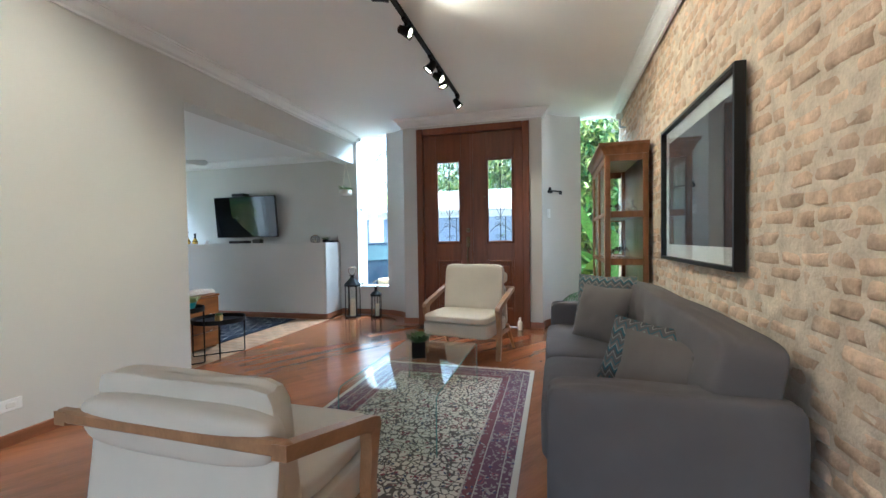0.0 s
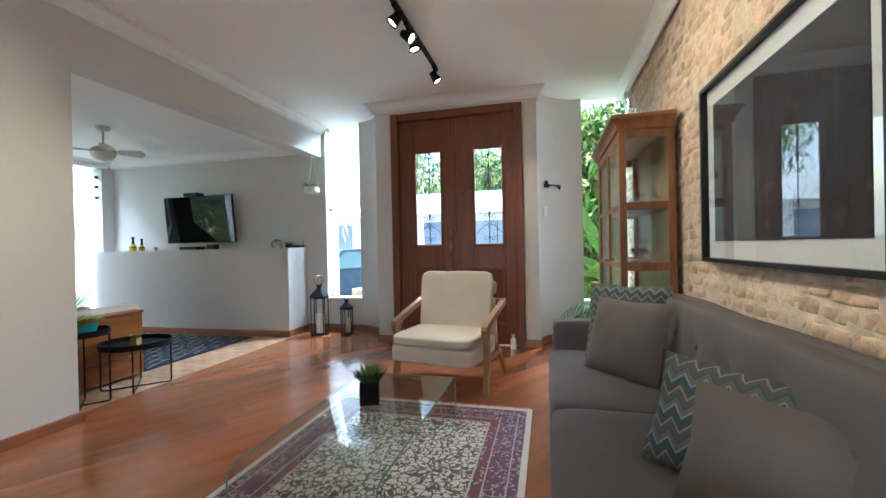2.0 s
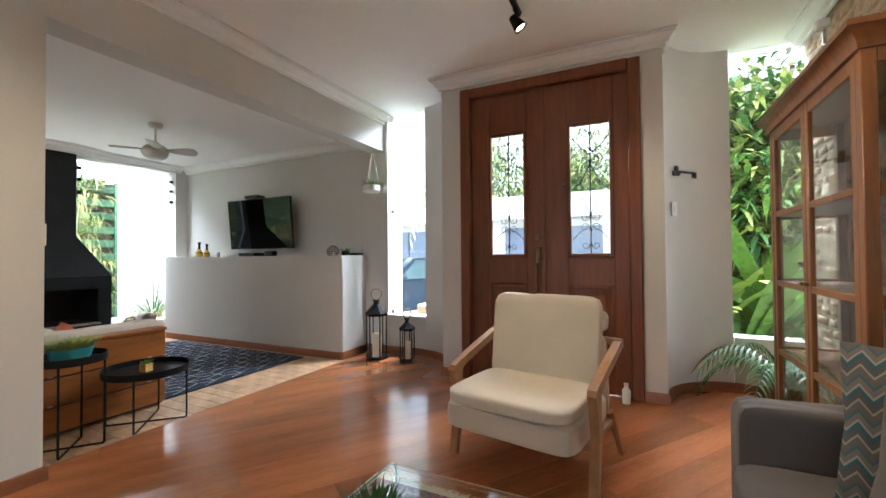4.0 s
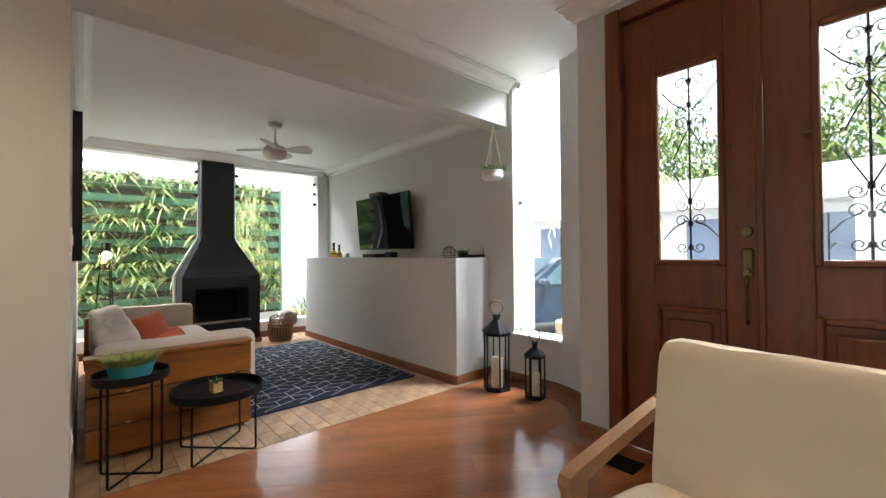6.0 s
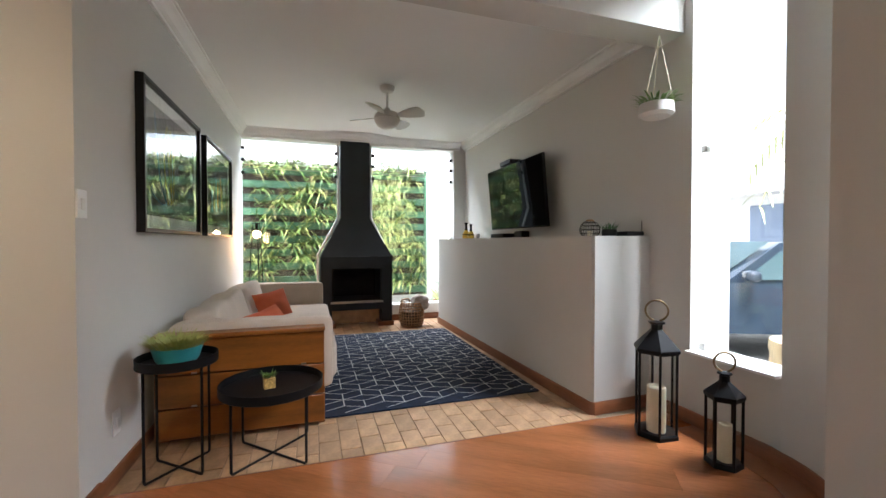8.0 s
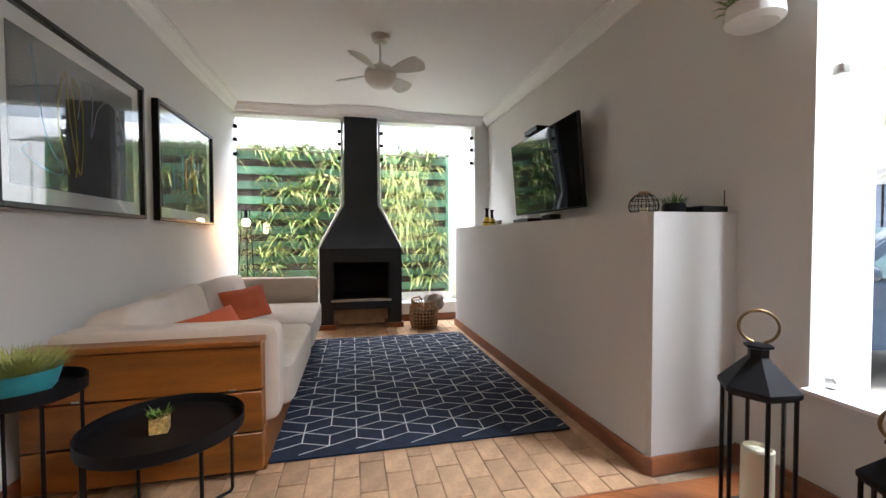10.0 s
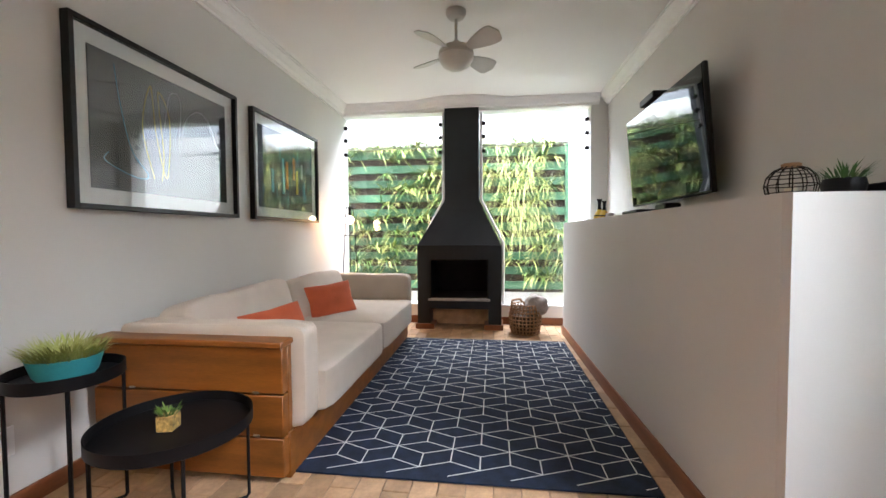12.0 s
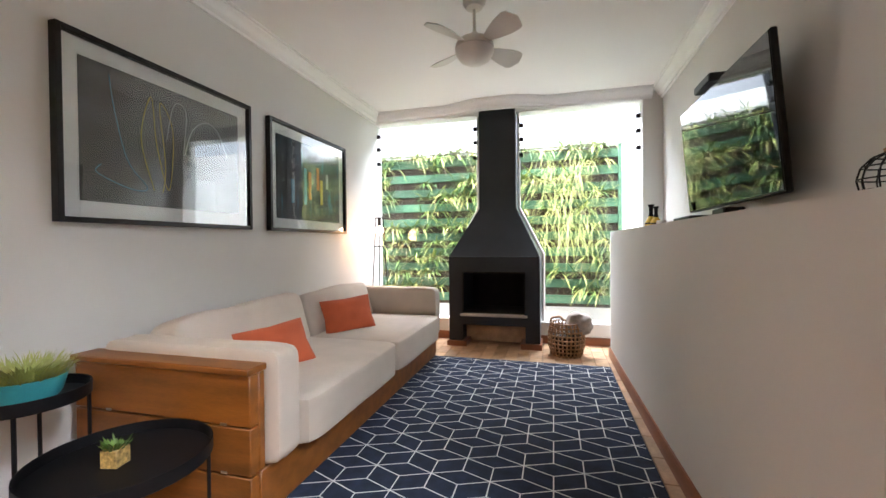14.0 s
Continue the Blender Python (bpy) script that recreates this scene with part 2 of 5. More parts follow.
def ribbon(bm, path, prof, closed=False):
    """Sweeps a profile of (inward, up) along a level path, inward being the left hand side."""
    pts = [Vector((p[0], p[1], 0)) for p in path]
    rows = []
    for k, p in enumerate(pts):
        a = pts[k] - pts[k - 1] if k else pts[1] - pts[0]
        b = pts[k + 1] - pts[k] if k + 1 < len(pts) else pts[-1] - pts[-2]
        na, nb = Vector((-a.y, a.x, 0)).normalized(), Vector((-b.y, b.x, 0)).normalized()
        nn = (na + nb).normalized()
        nn = nn / max(0.35, nn.dot(na))
        rows.append([bm.verts.new(p + nn * u + Vector((0, 0, z))) for u, z in prof])
    m = len(prof)
    for a, b in zip(rows, rows[1:]):
        for j in range(m):
            bm.faces.new((a[j], a[(j + 1) % m], b[(j + 1) % m], b[j]))
    bm.faces.new(rows[0])
    bm.faces.new(rows[-1][::-1])


def cornice(name, path, top):
    prof = [(0.0, top - 0.115), (0.022, top - 0.115), (0.022, top - 0.095), (0.05, top - 0.08), (0.062, top - 0.05), (0.09, top - 0.03), (0.09, top - 0.018), (0.105, top - 0.015), (0.105, top - 0.001), (0.0, top - 0.001)]
    bm = bmesh.new()
    ribbon(bm, path, prof)
    return structure(name, bm, WHITE)


def skirting(name, path, h=0.075):
    bm = bmesh.new()
    ribbon(bm, path, [(0, -0.014), (0.018, -0.014), (0.018, h - 0.012), (0.01, h), (0, h)])
    return structure(name, bm, TRIMWOOD)


# ---- the shell ----
H1, H2 = 2.98, 2.72
XL, XR, YB, YF, YP, XG = -3.4, 0.74, -2.6, 7.25, 4.0, -7.42


def arc_left(k):
    a = radians(84) * k
    return (-2.85 + 0.57 * math.cos(a), 6.65 + 0.585 * math.sin(a))


def arc_right(k):
    a = radians(86) * k
    return (0.27 - 0.57 * math.cos(a), 6.67 + 0.56 * math.sin(a))


ARCL = [arc_left(k / 12) for k in range(13)]
ARCR = [arc_right(k / 12) for k in range(13)]
sbox("wall_left", (XL - 0.25, YB, -0.05), (XL, YP - 0.25, H1 + 0.1), WALL)
sbox("wall_pictures", (XG - 0.2, YP - 0.25, -0.05), (XL, YP, H1 + 0.1), WALL)
sbox("beam", (XL - 0.22, YP, 2.53), (XL, YF, H1 + 0.1), WALL)
# back wall out of view; its opening is added for the rear lamp
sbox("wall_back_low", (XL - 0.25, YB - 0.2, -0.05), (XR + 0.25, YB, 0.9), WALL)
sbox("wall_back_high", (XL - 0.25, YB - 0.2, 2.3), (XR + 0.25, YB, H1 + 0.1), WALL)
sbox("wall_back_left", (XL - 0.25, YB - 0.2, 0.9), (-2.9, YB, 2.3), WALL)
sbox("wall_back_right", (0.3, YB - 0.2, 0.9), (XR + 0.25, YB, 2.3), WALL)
sbox("wall_front_lounge", (XG - 0.2, YF, -0.05), (-3.34, YF + 0.2, H1 + 0.1), WALL)
sbox("wall_window_jamb", (-3.62, YF + 0.202, -0.05), (-3.34, YF + 0.34, H1 + 0.1), OUTWALL)
sbox("wall_under_window", (-3.34, YF, -0.05), (-2.79, YF + 0.2, 0.46), WALL)
bm = bmesh.new()
ribbon(bm, ARCL, [(0, -0.05), (0, H1), (-0.15, H1), (-0.15, -0.05)])
structure("wall_curved_left", bm, WALL)
bm = bmesh.new()
ribbon(bm, ARCR[::-1], [(0, -0.05), (0, H1), (-0.15, H1), (-0.15, -0.05)])
structure("wall_curved_right", bm, WALL)
sbox("wall_under_side_window", (0.24, 7.23, -0.05), (XR, 7.43, 0.47), WALL)
sbox("wall_door_left", (-2.28, 6.652, -0.05), (-2.07, 6.80, H1), WALL)
sbox("wall_door_right", (-0.465, 6.672, -0.05), (-0.30, 6.82, H1), WALL)
sbox("wall_over_door", (-2.07, 6.66, 2.82), (-0.465, 6.81, H1), WALL)
sbox("wall_brick_backing", (XR + 0.03, YB, -0.05), (XR + 0.25, 7.23, H1 + 0.1), MORTAR)
# mortar smeared unevenly between and over the bricks
ny, nz = int((7.23 - YB) / 0.024), int((H1 + 0.02) / 0.024)
mv = [(XR + 0.002 + 0.007 * noise.noise((9, j * 0.024 * 2.7, k * 0.024 * 3.5)) + 0.010 * noise.noise((0, j * 0.024 * 8, k * 0.024 * 12)) + 0.006 * noise.noise((5, j * 0.024 * 30, k * 0.024 * 30)), YB + (7.23 - YB) * j / ny, -0.01 + (H1 + 0.01) * k / nz) for j in range(ny + 1) for k in range(nz + 1)]
mf = [(j * (nz + 1) + k, j * (nz + 1) + k + 1, (j + 1) * (nz + 1) + k + 1, (j + 1) * (nz + 1) + k) for j in range(ny) for k in range(nz)]
me = bpy.data.meshes.new("mortar")
me.from_pydata(mv, [], mf)
me.materials.append(MORTAR)
me.shade_smooth()
tagged(new("wall_mortar", me), "sandy mortar between old bricks", kind="structure")
sbox("ceiling", (XL, YB - 0.2, H1), (XR + 0.25, YF + 0.2, H1 + 0.2), CEIL)
sbox("ceiling_lounge", (XG - 0.25, YP, H2), (XL - 0.22, YF, H2 + 0.2), CEIL)
sbox("floor_base", (-3.565, YB - 0.1, -0.2), (XR + 0.2, YF + 0.2, -0.02), GROUT)
sbox("floor_lounge", (XG - 0.2, YP, -0.2), (-3.565, YF, -0.022), GROUT)
sbox("wall_sill", (XG - 0.2, YP, -0.05), (XG + 0.02, YF, 0.22), WHITE)
sbox("wall_glass_pier", (XG - 0.2, 7.06, 0.22), (XG + 0.02, YF, H2), WALL)
sbox("wall_over_glass", (XG - 0.2, YP, 2.60), (XG, 7.06, H2 + 0.3), WHITE)
cornice("cornice_1", [(XL, YF), (XL, YB)], H1)
cornice("cornice_2", [(XR - 0.02, YB), (XR - 0.02, 7.2)], H1)
cornice("cornice_3", [(-0.30, 6.80), (-0.30, 6.67), (-2.28, 6.65), (-2.28, 6.80)], H1)
wave = [(XG + 0.13 * math.exp(-((4.05 + k * 0.1 - 5.53) / 0.42) ** 4), 4.05 + k * 0.1) for k in range(32)][::-1]
cornice("cornice_4", [(XL - 0.22, YF), (XG, YF)], H2)
cornice("cornice_5", wave, H2)
cornice("cornice_6", [(XG, YP), (XL - 0.22, YP)], H2)
skirting("baseboard_1", [(-3.56, YP), (XL, YP), (XL, YB)])
skirting("baseboard_2", [(XG, YP), (-3.56, YP)], 0.06)
skirting("baseboard_3", [(-2.07, 6.65)] + ARCL + [(-2.85, YF), (-3.66, YF)], 0.085)
skirting("baseboard_4", [(XR, 7.23)] + ARCR[::-1] + [(-0.465, 6.67)], 0.085)
skirting("baseboard_5", [(XG + 0.02, YF), (XG + 0.02, YP)], 0.075)
skirting("baseboard_6", [(XR - 0.05, YB), (XR - 0.05, 7.2)], 0.07)

# half wall with rounded ends
LEDGE = [(-3.672, YF - 0.002), (-3.662, 6.82), (-3.658, 6.765), (-3.675, 6.748)] + \
        [(-3.675 - 3.235 * k / 8, 6.748 - 0.06 * math.sin(k / 8 * 1.3)) for k in range(1, 9)] + [(-7.02 - 0.09 * math.sin(a), 6.80 - 0.11 * math.cos(a)) for a in (0.2, 0.6, 1.0, 1.5)] + [(-7.11, YF - 0.002)]
bm = bmesh.new()
low, top = [bm.verts.new((x, y, -0.03)) for x, y in LEDGE], [bm.verts.new((x, y, 1.212)) for x, y in LEDGE]
bm.faces.new(top)
for k in range(len(LEDGE) - 1):
    bm.faces.new((low[k], low[k + 1], top[k + 1], top[k]))
bm.faces.new((low[-1], low[0], top[0], top[-1]))
structure("wall_half_height", bm, WALL)
skirting("baseboard_7", LEDGE[:-1], 0.07)


# ---- windows and door ----
def window(name, lo, hi, axis, mats, clips):
    """A frameless pane held by small steel clips."""
    w = tagged(new(name), "tall frameless window pane in a white reveal", "window", kind="structure")
    boxpart("pane", lo, hi, GLASS, w, 0).visible_shadow = False
    for c in clips:
        bm = bmesh.new()
        bbox(bm, [a - 0.022 for a in c], [a + 0.022 for a in c], 0.006)
        part("clip", bm, mats, w, "small metal glass clip")
    return w


window("window_1", (-3.34, 7.33, 0.46), (-2.79, 7.342, H1), "y", STEEL, [(-3.30, 7.32, 2.93), (-3.30, 7.32, 1.76), (-3.30, 7.32, 0.5)])
window("window_2", (0.26, 7.30, 0.47), (XR + 0.02, 7.312, H1), "y", STEEL, [(0.66, 7.29, 2.9), (0.68, 7.29, 2.75)])
# unseen pane closing the opening added for the rear fill lamp
window("added_back_window", (-2.9, YB - 0.12, 0.9), (0.3, YB - 0.108, 2.3), "y", STEEL, [])
sbox("window_sill_1", (-3.34, 7.20, 0.46), (-2.80, 7.44, 0.475), WHITE)
glass = window("window_3", (XG - 0.09, YP, 0.22), (XG - 0.078, 5.0, 2.6), "x", BLACK, [(XG - 0.06, y, z) for y in (4.03, 5.26, 5.80, 7.03) for z in (2.46, 2.30, 2.12)])
for lo, hi in (((5.0, 1.5), (5.3, 2.6)), ((5.76, 1.5), (6.05, 2.6)), ((6.05, 0.22), (7.06, 2.6))):
    boxpart("pane", (XG - 0.09, lo[0], lo[1]), (XG - 0.078, hi[0], hi[1]), GLASS, glass, 0).visible_shadow = False
boxpart("joint", (XG - 0.092, YP, 2.185), (XG - 0.070, 5.3, 2.193), STEEL, glass, 0, "thin joint between the panes")
boxpart("joint", (XG - 0.092, 5.76, 2.185), (XG - 0.070, 7.06, 2.193), STEEL, glass, 0, "thin joint between the panes")

door = tagged(new("door_1"), "closed double front door of reddish brown wood with glazed iron grilles", "door", kind="structure")
DY = 6.655
for lo, hi in (((-2.07, DY - 0.03, 0), (-1.975, DY + 0.13, 2.83)), ((-0.56, DY - 0.012, 0), (-0.465, DY + 0.14, 2.83)), ((-1.975, DY - 0.022, 2.735), (-0.56, DY + 0.13, 2.83))):
    boxpart("door_frame", lo, hi, DOORWOOD, door, 0.008)


def ring_scroll(bm, x, y, z, r, s, up):
    pts = []
    for k in range(19):
        a = k / 18 * math.pi * 2.4
        q = r * (1 - 0.055 * k / 1.6)
        pts.append((x + s * (r - q * math.cos(a)), y, z + up * q * math.sin(a)))
    pipe(bm, pts, 0.0035, 5)


def leaf_door(x0, x1, gx0, gx1):
    leaf = boxpart("leaf", (x0, DY + 0.035, 0.012), (gx0 - 0.03, DY + 0.08, 2.735), DOORWOOD, door, 0.004)
    boxpart("stile", (gx1 + 0.03, DY + 0.035, 0.012), (x1, DY + 0.08, 2.735), DOORWOOD, leaf, 0.004)
    for z0, z1 in ((2.36, 2.735), (0.93, 1.18), (0.012, 0.24)):
        boxpart("rail", (gx0 - 0.03, DY + 0.036, z0), (gx1 + 0.03, DY + 0.079, z1), DOORWOOD, leaf, 0.003)
    boxpart("panel", (gx0 - 0.03, DY + 0.05, 0.24), (gx1 + 0.03, DY + 0.07, 0.93), DOORWOOD, leaf, 0.0)
    boxpart("raised_panel", (gx0 + 0.035, DY + 0.036, 0.31), (gx1 - 0.035, DY + 0.052, 0.86), DOORWOOD, leaf, 0.012)
    bm = bmesh.new()
    for z0, z1 in ((0.24, 0.93), (1.18, 2.36)):
        for a, b in (((gx0 - 0.035, z0 - 0.005), (gx0, z1 + 0.005)), ((gx1, z0 - 0.005), (gx1 + 0.035, z1 + 0.005)), ((gx0, z0 - 0.005), (gx1, z0 + 0.03)), ((gx0, z1 - 0.03), (gx1, z1 + 0.005))):
            bbox(bm, (a[0], DY + 0.022, a[1]), (b[0], DY + 0.06, b[1]), 0.008)
    part("moulding", bm, DOORWOOD, leaf)
    boxpart("pane", (gx0 - 0.02, DY + 0.062, 1.19), (gx1 + 0.02, DY + 0.068, 2.35), GLASS, leaf, 0).visible_shadow = False
    cx = (gx0 + gx1) / 2
    bm = bmesh.new()
    gy = DY + 0.085
    rod(bm, (cx, gy, 1.19), (cx, gy, 2.35), 0.006)
    for z in (1.28, 1.42, 1.55, 2.02, 2.13, 2.27):
        rod(bm, (cx, gy, z - 0.014), (cx, gy, z + 0.014), 0.014)
    for z, r, up in ((1.28, 0.032, -1), (1.44, 0.036, 1), (1.53, 0.036, -1), (2.03, 0.036, 1), (2.11, 0.036, -1), (2.27, 0.034, 1)):
        for s in (1, -1):
            ring_scroll(bm, cx + s * 0.012, gy, z, r, s, up)
    for s in (1, -1):
        pipe(bm, [(cx, gy, 1.55), (cx + s * 0.06, gy, 1.67), (cx + s * 0.085, gy, 1.73)], 0.004)
        pipe(bm, [(cx, gy, 2.0), (cx + s * 0.06, gy, 1.88), (cx + s * 0.085, gy, 1.82)], 0.004)
        pipe(bm, [(cx + s * 0.02, gy, 1.44), (cx + s * 0.09, gy, 1.40), (cx + s * 0.15, gy, 1.33)], 0.004)
        pipe(bm, [(cx + s * 0.02, gy, 2.1), (cx + s * 0.09, gy, 2.16), (cx + s * 0.15, gy, 2.24)], 0.004)
    part("grille", bm, BLACK, leaf, "wrought iron scroll grille")
    bm = bmesh.new()
    zz = 1.83
    xx = gx1 + 0.055 if x0 < -1.5 else gx0 - 0.055
    rod(bm, (xx, DY + 0.035, zz), (xx, DY + 0.01, zz), 0.012)
    rod(bm, (xx - 0.02, DY + 0.012, zz), (xx + 0.02, DY + 0.012, zz), 0.005)
    part("grille_latch", bm, BRASS, leaf)
    return leaf


left_leaf = leaf_door(-1.975, -1.27, -1.765, -1.455)
right_leaf = leaf_door(-1.265, -0.56, -1.03, -0.71)
boxpart("astragal", (-1.285, DY + 0.02, 0.012), (-1.25, DY + 0.045, 2.735), DOORWOOD, right_leaf, 0.006)
bm = bmesh.new()
rod(bm, (-1.325, DY + 0.04, 1.36), (-1.325, DY + 0.005, 1.36), 0.03, 0.024, 16)
part("deadbolt", bm, BRASS, left_leaf, "round aged brass lock")
bm = bmesh.new()
bbox(bm, (-1.352, DY + 0.018, 1.12), (-1.298, DY + 0.036, 1.27), 0.008)
rod(bm, (-1.325, DY + 0.02, 1.15), (-1.325, DY - 0.005, 1.15), 0.018, 0.014, 12)
pipe(bm, [(-1.325, DY + 0.02, 1.12), (-1.325, DY - 0.03, 1.08), (-1.325, DY - 0.038, 0.99), (-1.325, DY - 0.02, 0.90), (-1.325, DY + 0.02, 0.87)], 0.009, 8)
part("handle", bm, BRASS, left_leaf, "aged brass door handle with back plate")
bm = bmesh.new()
lathe(bm, [(0.03, 0), (0.032, 0.10), (0.015, 0.13), (0.02, 0.16)], (-0.60, 6.56, 0))
st = thing("door_stop_bottle", "small white and dark bottle standing by the front door", "bottle")
part("body", bm, CERAMIC, st)


# ---- living room ----
def armchair(m, label, lift):
    """Low easy chair: wooden arms and legs, upholstered shell, loose seat pad. Front towards +y."""
    c = thing("armchair", label, "armchair", m, "pair of armchairs")
    cushion_bm = bmesh.new()
    cushion(cushion_bm, (-0.33, -0.27, 0.235), (0.33, 0.36, 0.385), 9)
    part("seat_base", cushion_bm, CREAM, c)
    bm = bmesh.new()
    cushion(bm, (-0.315, -0.18, 0.38), (0.315, 0.385, 0.465), 6)
    part("seat_pad", bm, CREAM, c, "loose off-white seat cushion")
    bm = bmesh.new()
    cushion(bm, (-0.305, -0.045, -0.28), (0.305, 0.045, 0.275), 11)
    part("backrest", bm, CREAM, c, "", pose(0, -0.205, 0.62 + lift, 7))
    bm = bmesh.new()
    cushion(bm, (-0.325, -0.055, -0.085), (0.325, 0.055, 0.085), 4)
    part("back_roll", bm, CREAM, c, "padded roll behind the backrest", pose(0, -0.275, 0.75 + lift, 8))
    bm = bmesh.new()
    cushion(bm, (-0.32, -0.02, -0.26), (0.32, 0.02, 0.26), 9)
    part("back_panel", bm, CREAM, c, "", pose(0, -0.275, 0.48, -7))
    boxpart("back_rail", (-0.385, -0.335, 0.655), (0.385, -0.300, 0.698), ASH, c, 0.008)
    for s in (-1, 1):
        bm = bmesh.new()
        x = s * 0.365
        prof = [(-0.335, 0.694), (0.155, 0.555), (0.20, 0.535), (0.21, 0.505), (0.195, 0.47), (0.16, 0.30), (0.20, 0.0), (0.168, 0.0), (0.112, 0.30), (0.128, 0.43), (0.122, 0.503), (0.085, 0.523), (-0.335, 0.650)]
        a = [bm.verts.new((x - 0.021, y, z)) for y, z in prof]
        b = [bm.verts.new((x + 0.021, y, z)) for y, z in prof]
        bm.faces.new(a)
        bm.faces.new(b[::-1])
        for k in range(len(prof)):
            bm.faces.new((a[k], b[k], b[(k + 1) % len(prof)], a[(k + 1) % len(prof)]))
        bmesh.ops.bevel(bm, geom=[e for e in bm.edges if e.calc_face_angle(0) > 1.2], offset=0.006, segments=1, affect="EDGES")
        part("arm", bm, ASH, c, "curved wooden arm and front leg")
        bm = bmesh.new()
        rod(bm, (x * 0.9, -0.25, 0.28), (x, -0.36, 0.0), 0.022, 0.014, 10)
        part("leg", bm, ASH, c)
    boxpart("front_rail", (-0.35, 0.12, 0.205), (0.35, 0.155, 0.245), ASH, c, 0.006)
    for s in (-1, 1):
        boxpart("side_rail", (s * 0.33 - 0.016, -0.27, 0.205), (s * 0.33 + 0.016, 0.12, 0.24), ASH, c, 0.005)
    return c


WIDE = Matrix.Diagonal((1.13, 1.05, 1, 1))
armchair(pose(-1.25, 2.265, 0.011, 0, 0, -1) @ WIDE, "cream upholstered armchair with wooden arms, its back turned", -0.08)
armchair(pose(-1.07, 5.34, 0.001, 0, 0, 170) @ WIDE, "cream armchair with wooden arms facing the room by the door", 0.05)

# grey sofa
SX, SY0, SY1 = -0.20, 2.60, 4.86
sofa = thing("sofa", "dark grey fabric two-seat sofa along the brick wall", "sofa")
bm = bmesh.new()
cushion(bm, (SX + 0.03, SY0 + 0.05, 0.05), (0.66, SY1 - 0.05, 0.30), 12)
part("base", bm, GREY, sofa)
for y0, y1 in ((SY0, SY0 + 0.17), (SY1 - 0.15, SY1)):
    bm = bmesh.new()
    cushion(bm, (SX + 0.02, y0, 0.04), (0.67, y1, 0.665), 14, 16)
    part("arm", bm, GREY, sofa)
MID = 3.72
for y0, y1 in ((SY0 + 0.165, MID), (MID + 0.004, SY1 - 0.145)):
    bm = bmesh.new()
    cushion(bm, (SX - 0.01, y0, 0.26), (0.46, y1, 0.485), 11, 14, sag=-0.012)
    part("seat_cushion", bm, GREY, sofa)
# one long tufted back, a little narrower at the top
bm = bmesh.new()
cushion(bm, (-0.125, SY0 + 0.06, -0.26), (0.125, SY1 - 0.03, 0.245), 13, 44)
TUFTS = [(SY0 + 0.34 + 0.315 * k, z) for k in range(6) for z in (0.075, -0.075)]
for v in bm.verts:
    if v.co.x < 0:
        for y, z in TUFTS:
            d = math.hypot(v.co.y - y, v.co.z - z)
            if d < 0.2:
                v.co.x += 0.026 * math.exp(-(d / 0.045) ** 2) + 0.008 * math.exp(-(d / 0.11) ** 2)
long_back = part("backrest", bm, GREY, sofa, "tufted grey back", pose(0.50, 0, 0.625, 0, 10, 0))
for y, z in TUFTS:
    bm = bmesh.new()
    cushion(bm, (-0.105, y - 0.013, z - 0.013), (-0.091, y + 0.013, z + 0.013), 2.2, 4)
    part("button", bm, GREY, long_back)
for x in (SX + 0.08, 0.6):
    for y in (SY0 + 0.07, SY1 - 0.07):
        bm = bmesh.new()
        rod(bm, (x, y, 0), (x, y, 0.07), 0.018, 0.025, 10)
        part("foot", bm, BLACK, sofa)


def zigzag_mat():
    m = mat("zigzag_fabric", (0.3, 0.3, 0.3), 0.92, fine=400, bump=0.4)
    nt = m.node_tree
    b = nt.nodes["Principled BSDF"]
    tc, sp = nt.nodes.new("ShaderNodeTexCoord"), nt.nodes.new("ShaderNodeSeparateXYZ")
    nt.links.new(tc.outputs["Object"], sp.inputs[0])

    def op(kind, a, c):
        n = nt.nodes.new("ShaderNodeMath")
        n.operation = kind
        for i, v in enumerate((a, c)):
            if isinstance(v, (int, float)):
                n.inputs[i].default_value = v
            else:
                nt.links.new(v, n.inputs[i])
        return n.outputs[0]
    tri = op("PINGPONG", sp.outputs[0], 0.03)
    v = op("ADD", sp.outputs[2], op("MULTIPLY", tri, 1.15))
    f = op("FRACT", op("MULTIPLY", op("ADD", v, 3.0), 10.5), 0)
    ramp = nt.nodes.new("ShaderNodeValToRGB")
    ramp.color_ramp.interpolation = "CONSTANT"
    e = ramp.color_ramp.elements
    e[0].position, e[0].color = 0, (0.10, 0.09, 0.085, 1)
    e[1].position, e[1].color = 0.22, (0.24, 0.225, 0.20, 1)
    for p, c in ((0.30, (0.075, 0.07, 0.068)), (0.48, (0.028, 0.085, 0.105)), (0.64, (0.25, 0.24, 0.22)), (0.72, (0.14, 0.12, 0.11)), (0.90, (0.04, 0.10, 0.12))):
        k = e.new(p)
        k.color = (*c, 1)
    nt.links.new(f, ramp.inputs[0])
    nt.links.new(ramp.outputs[0], b.inputs["Base Color"])
    return m


ZIGZAG = zigzag_mat()


def scatter(material, label, m, w=0.46, h=0.46, t=0.17):
    p = thing("pillow", label, "pillow", m)
    bm = bmesh.new()
    pillow(bm, w, h, t)
    part("cover", bm, material, p)


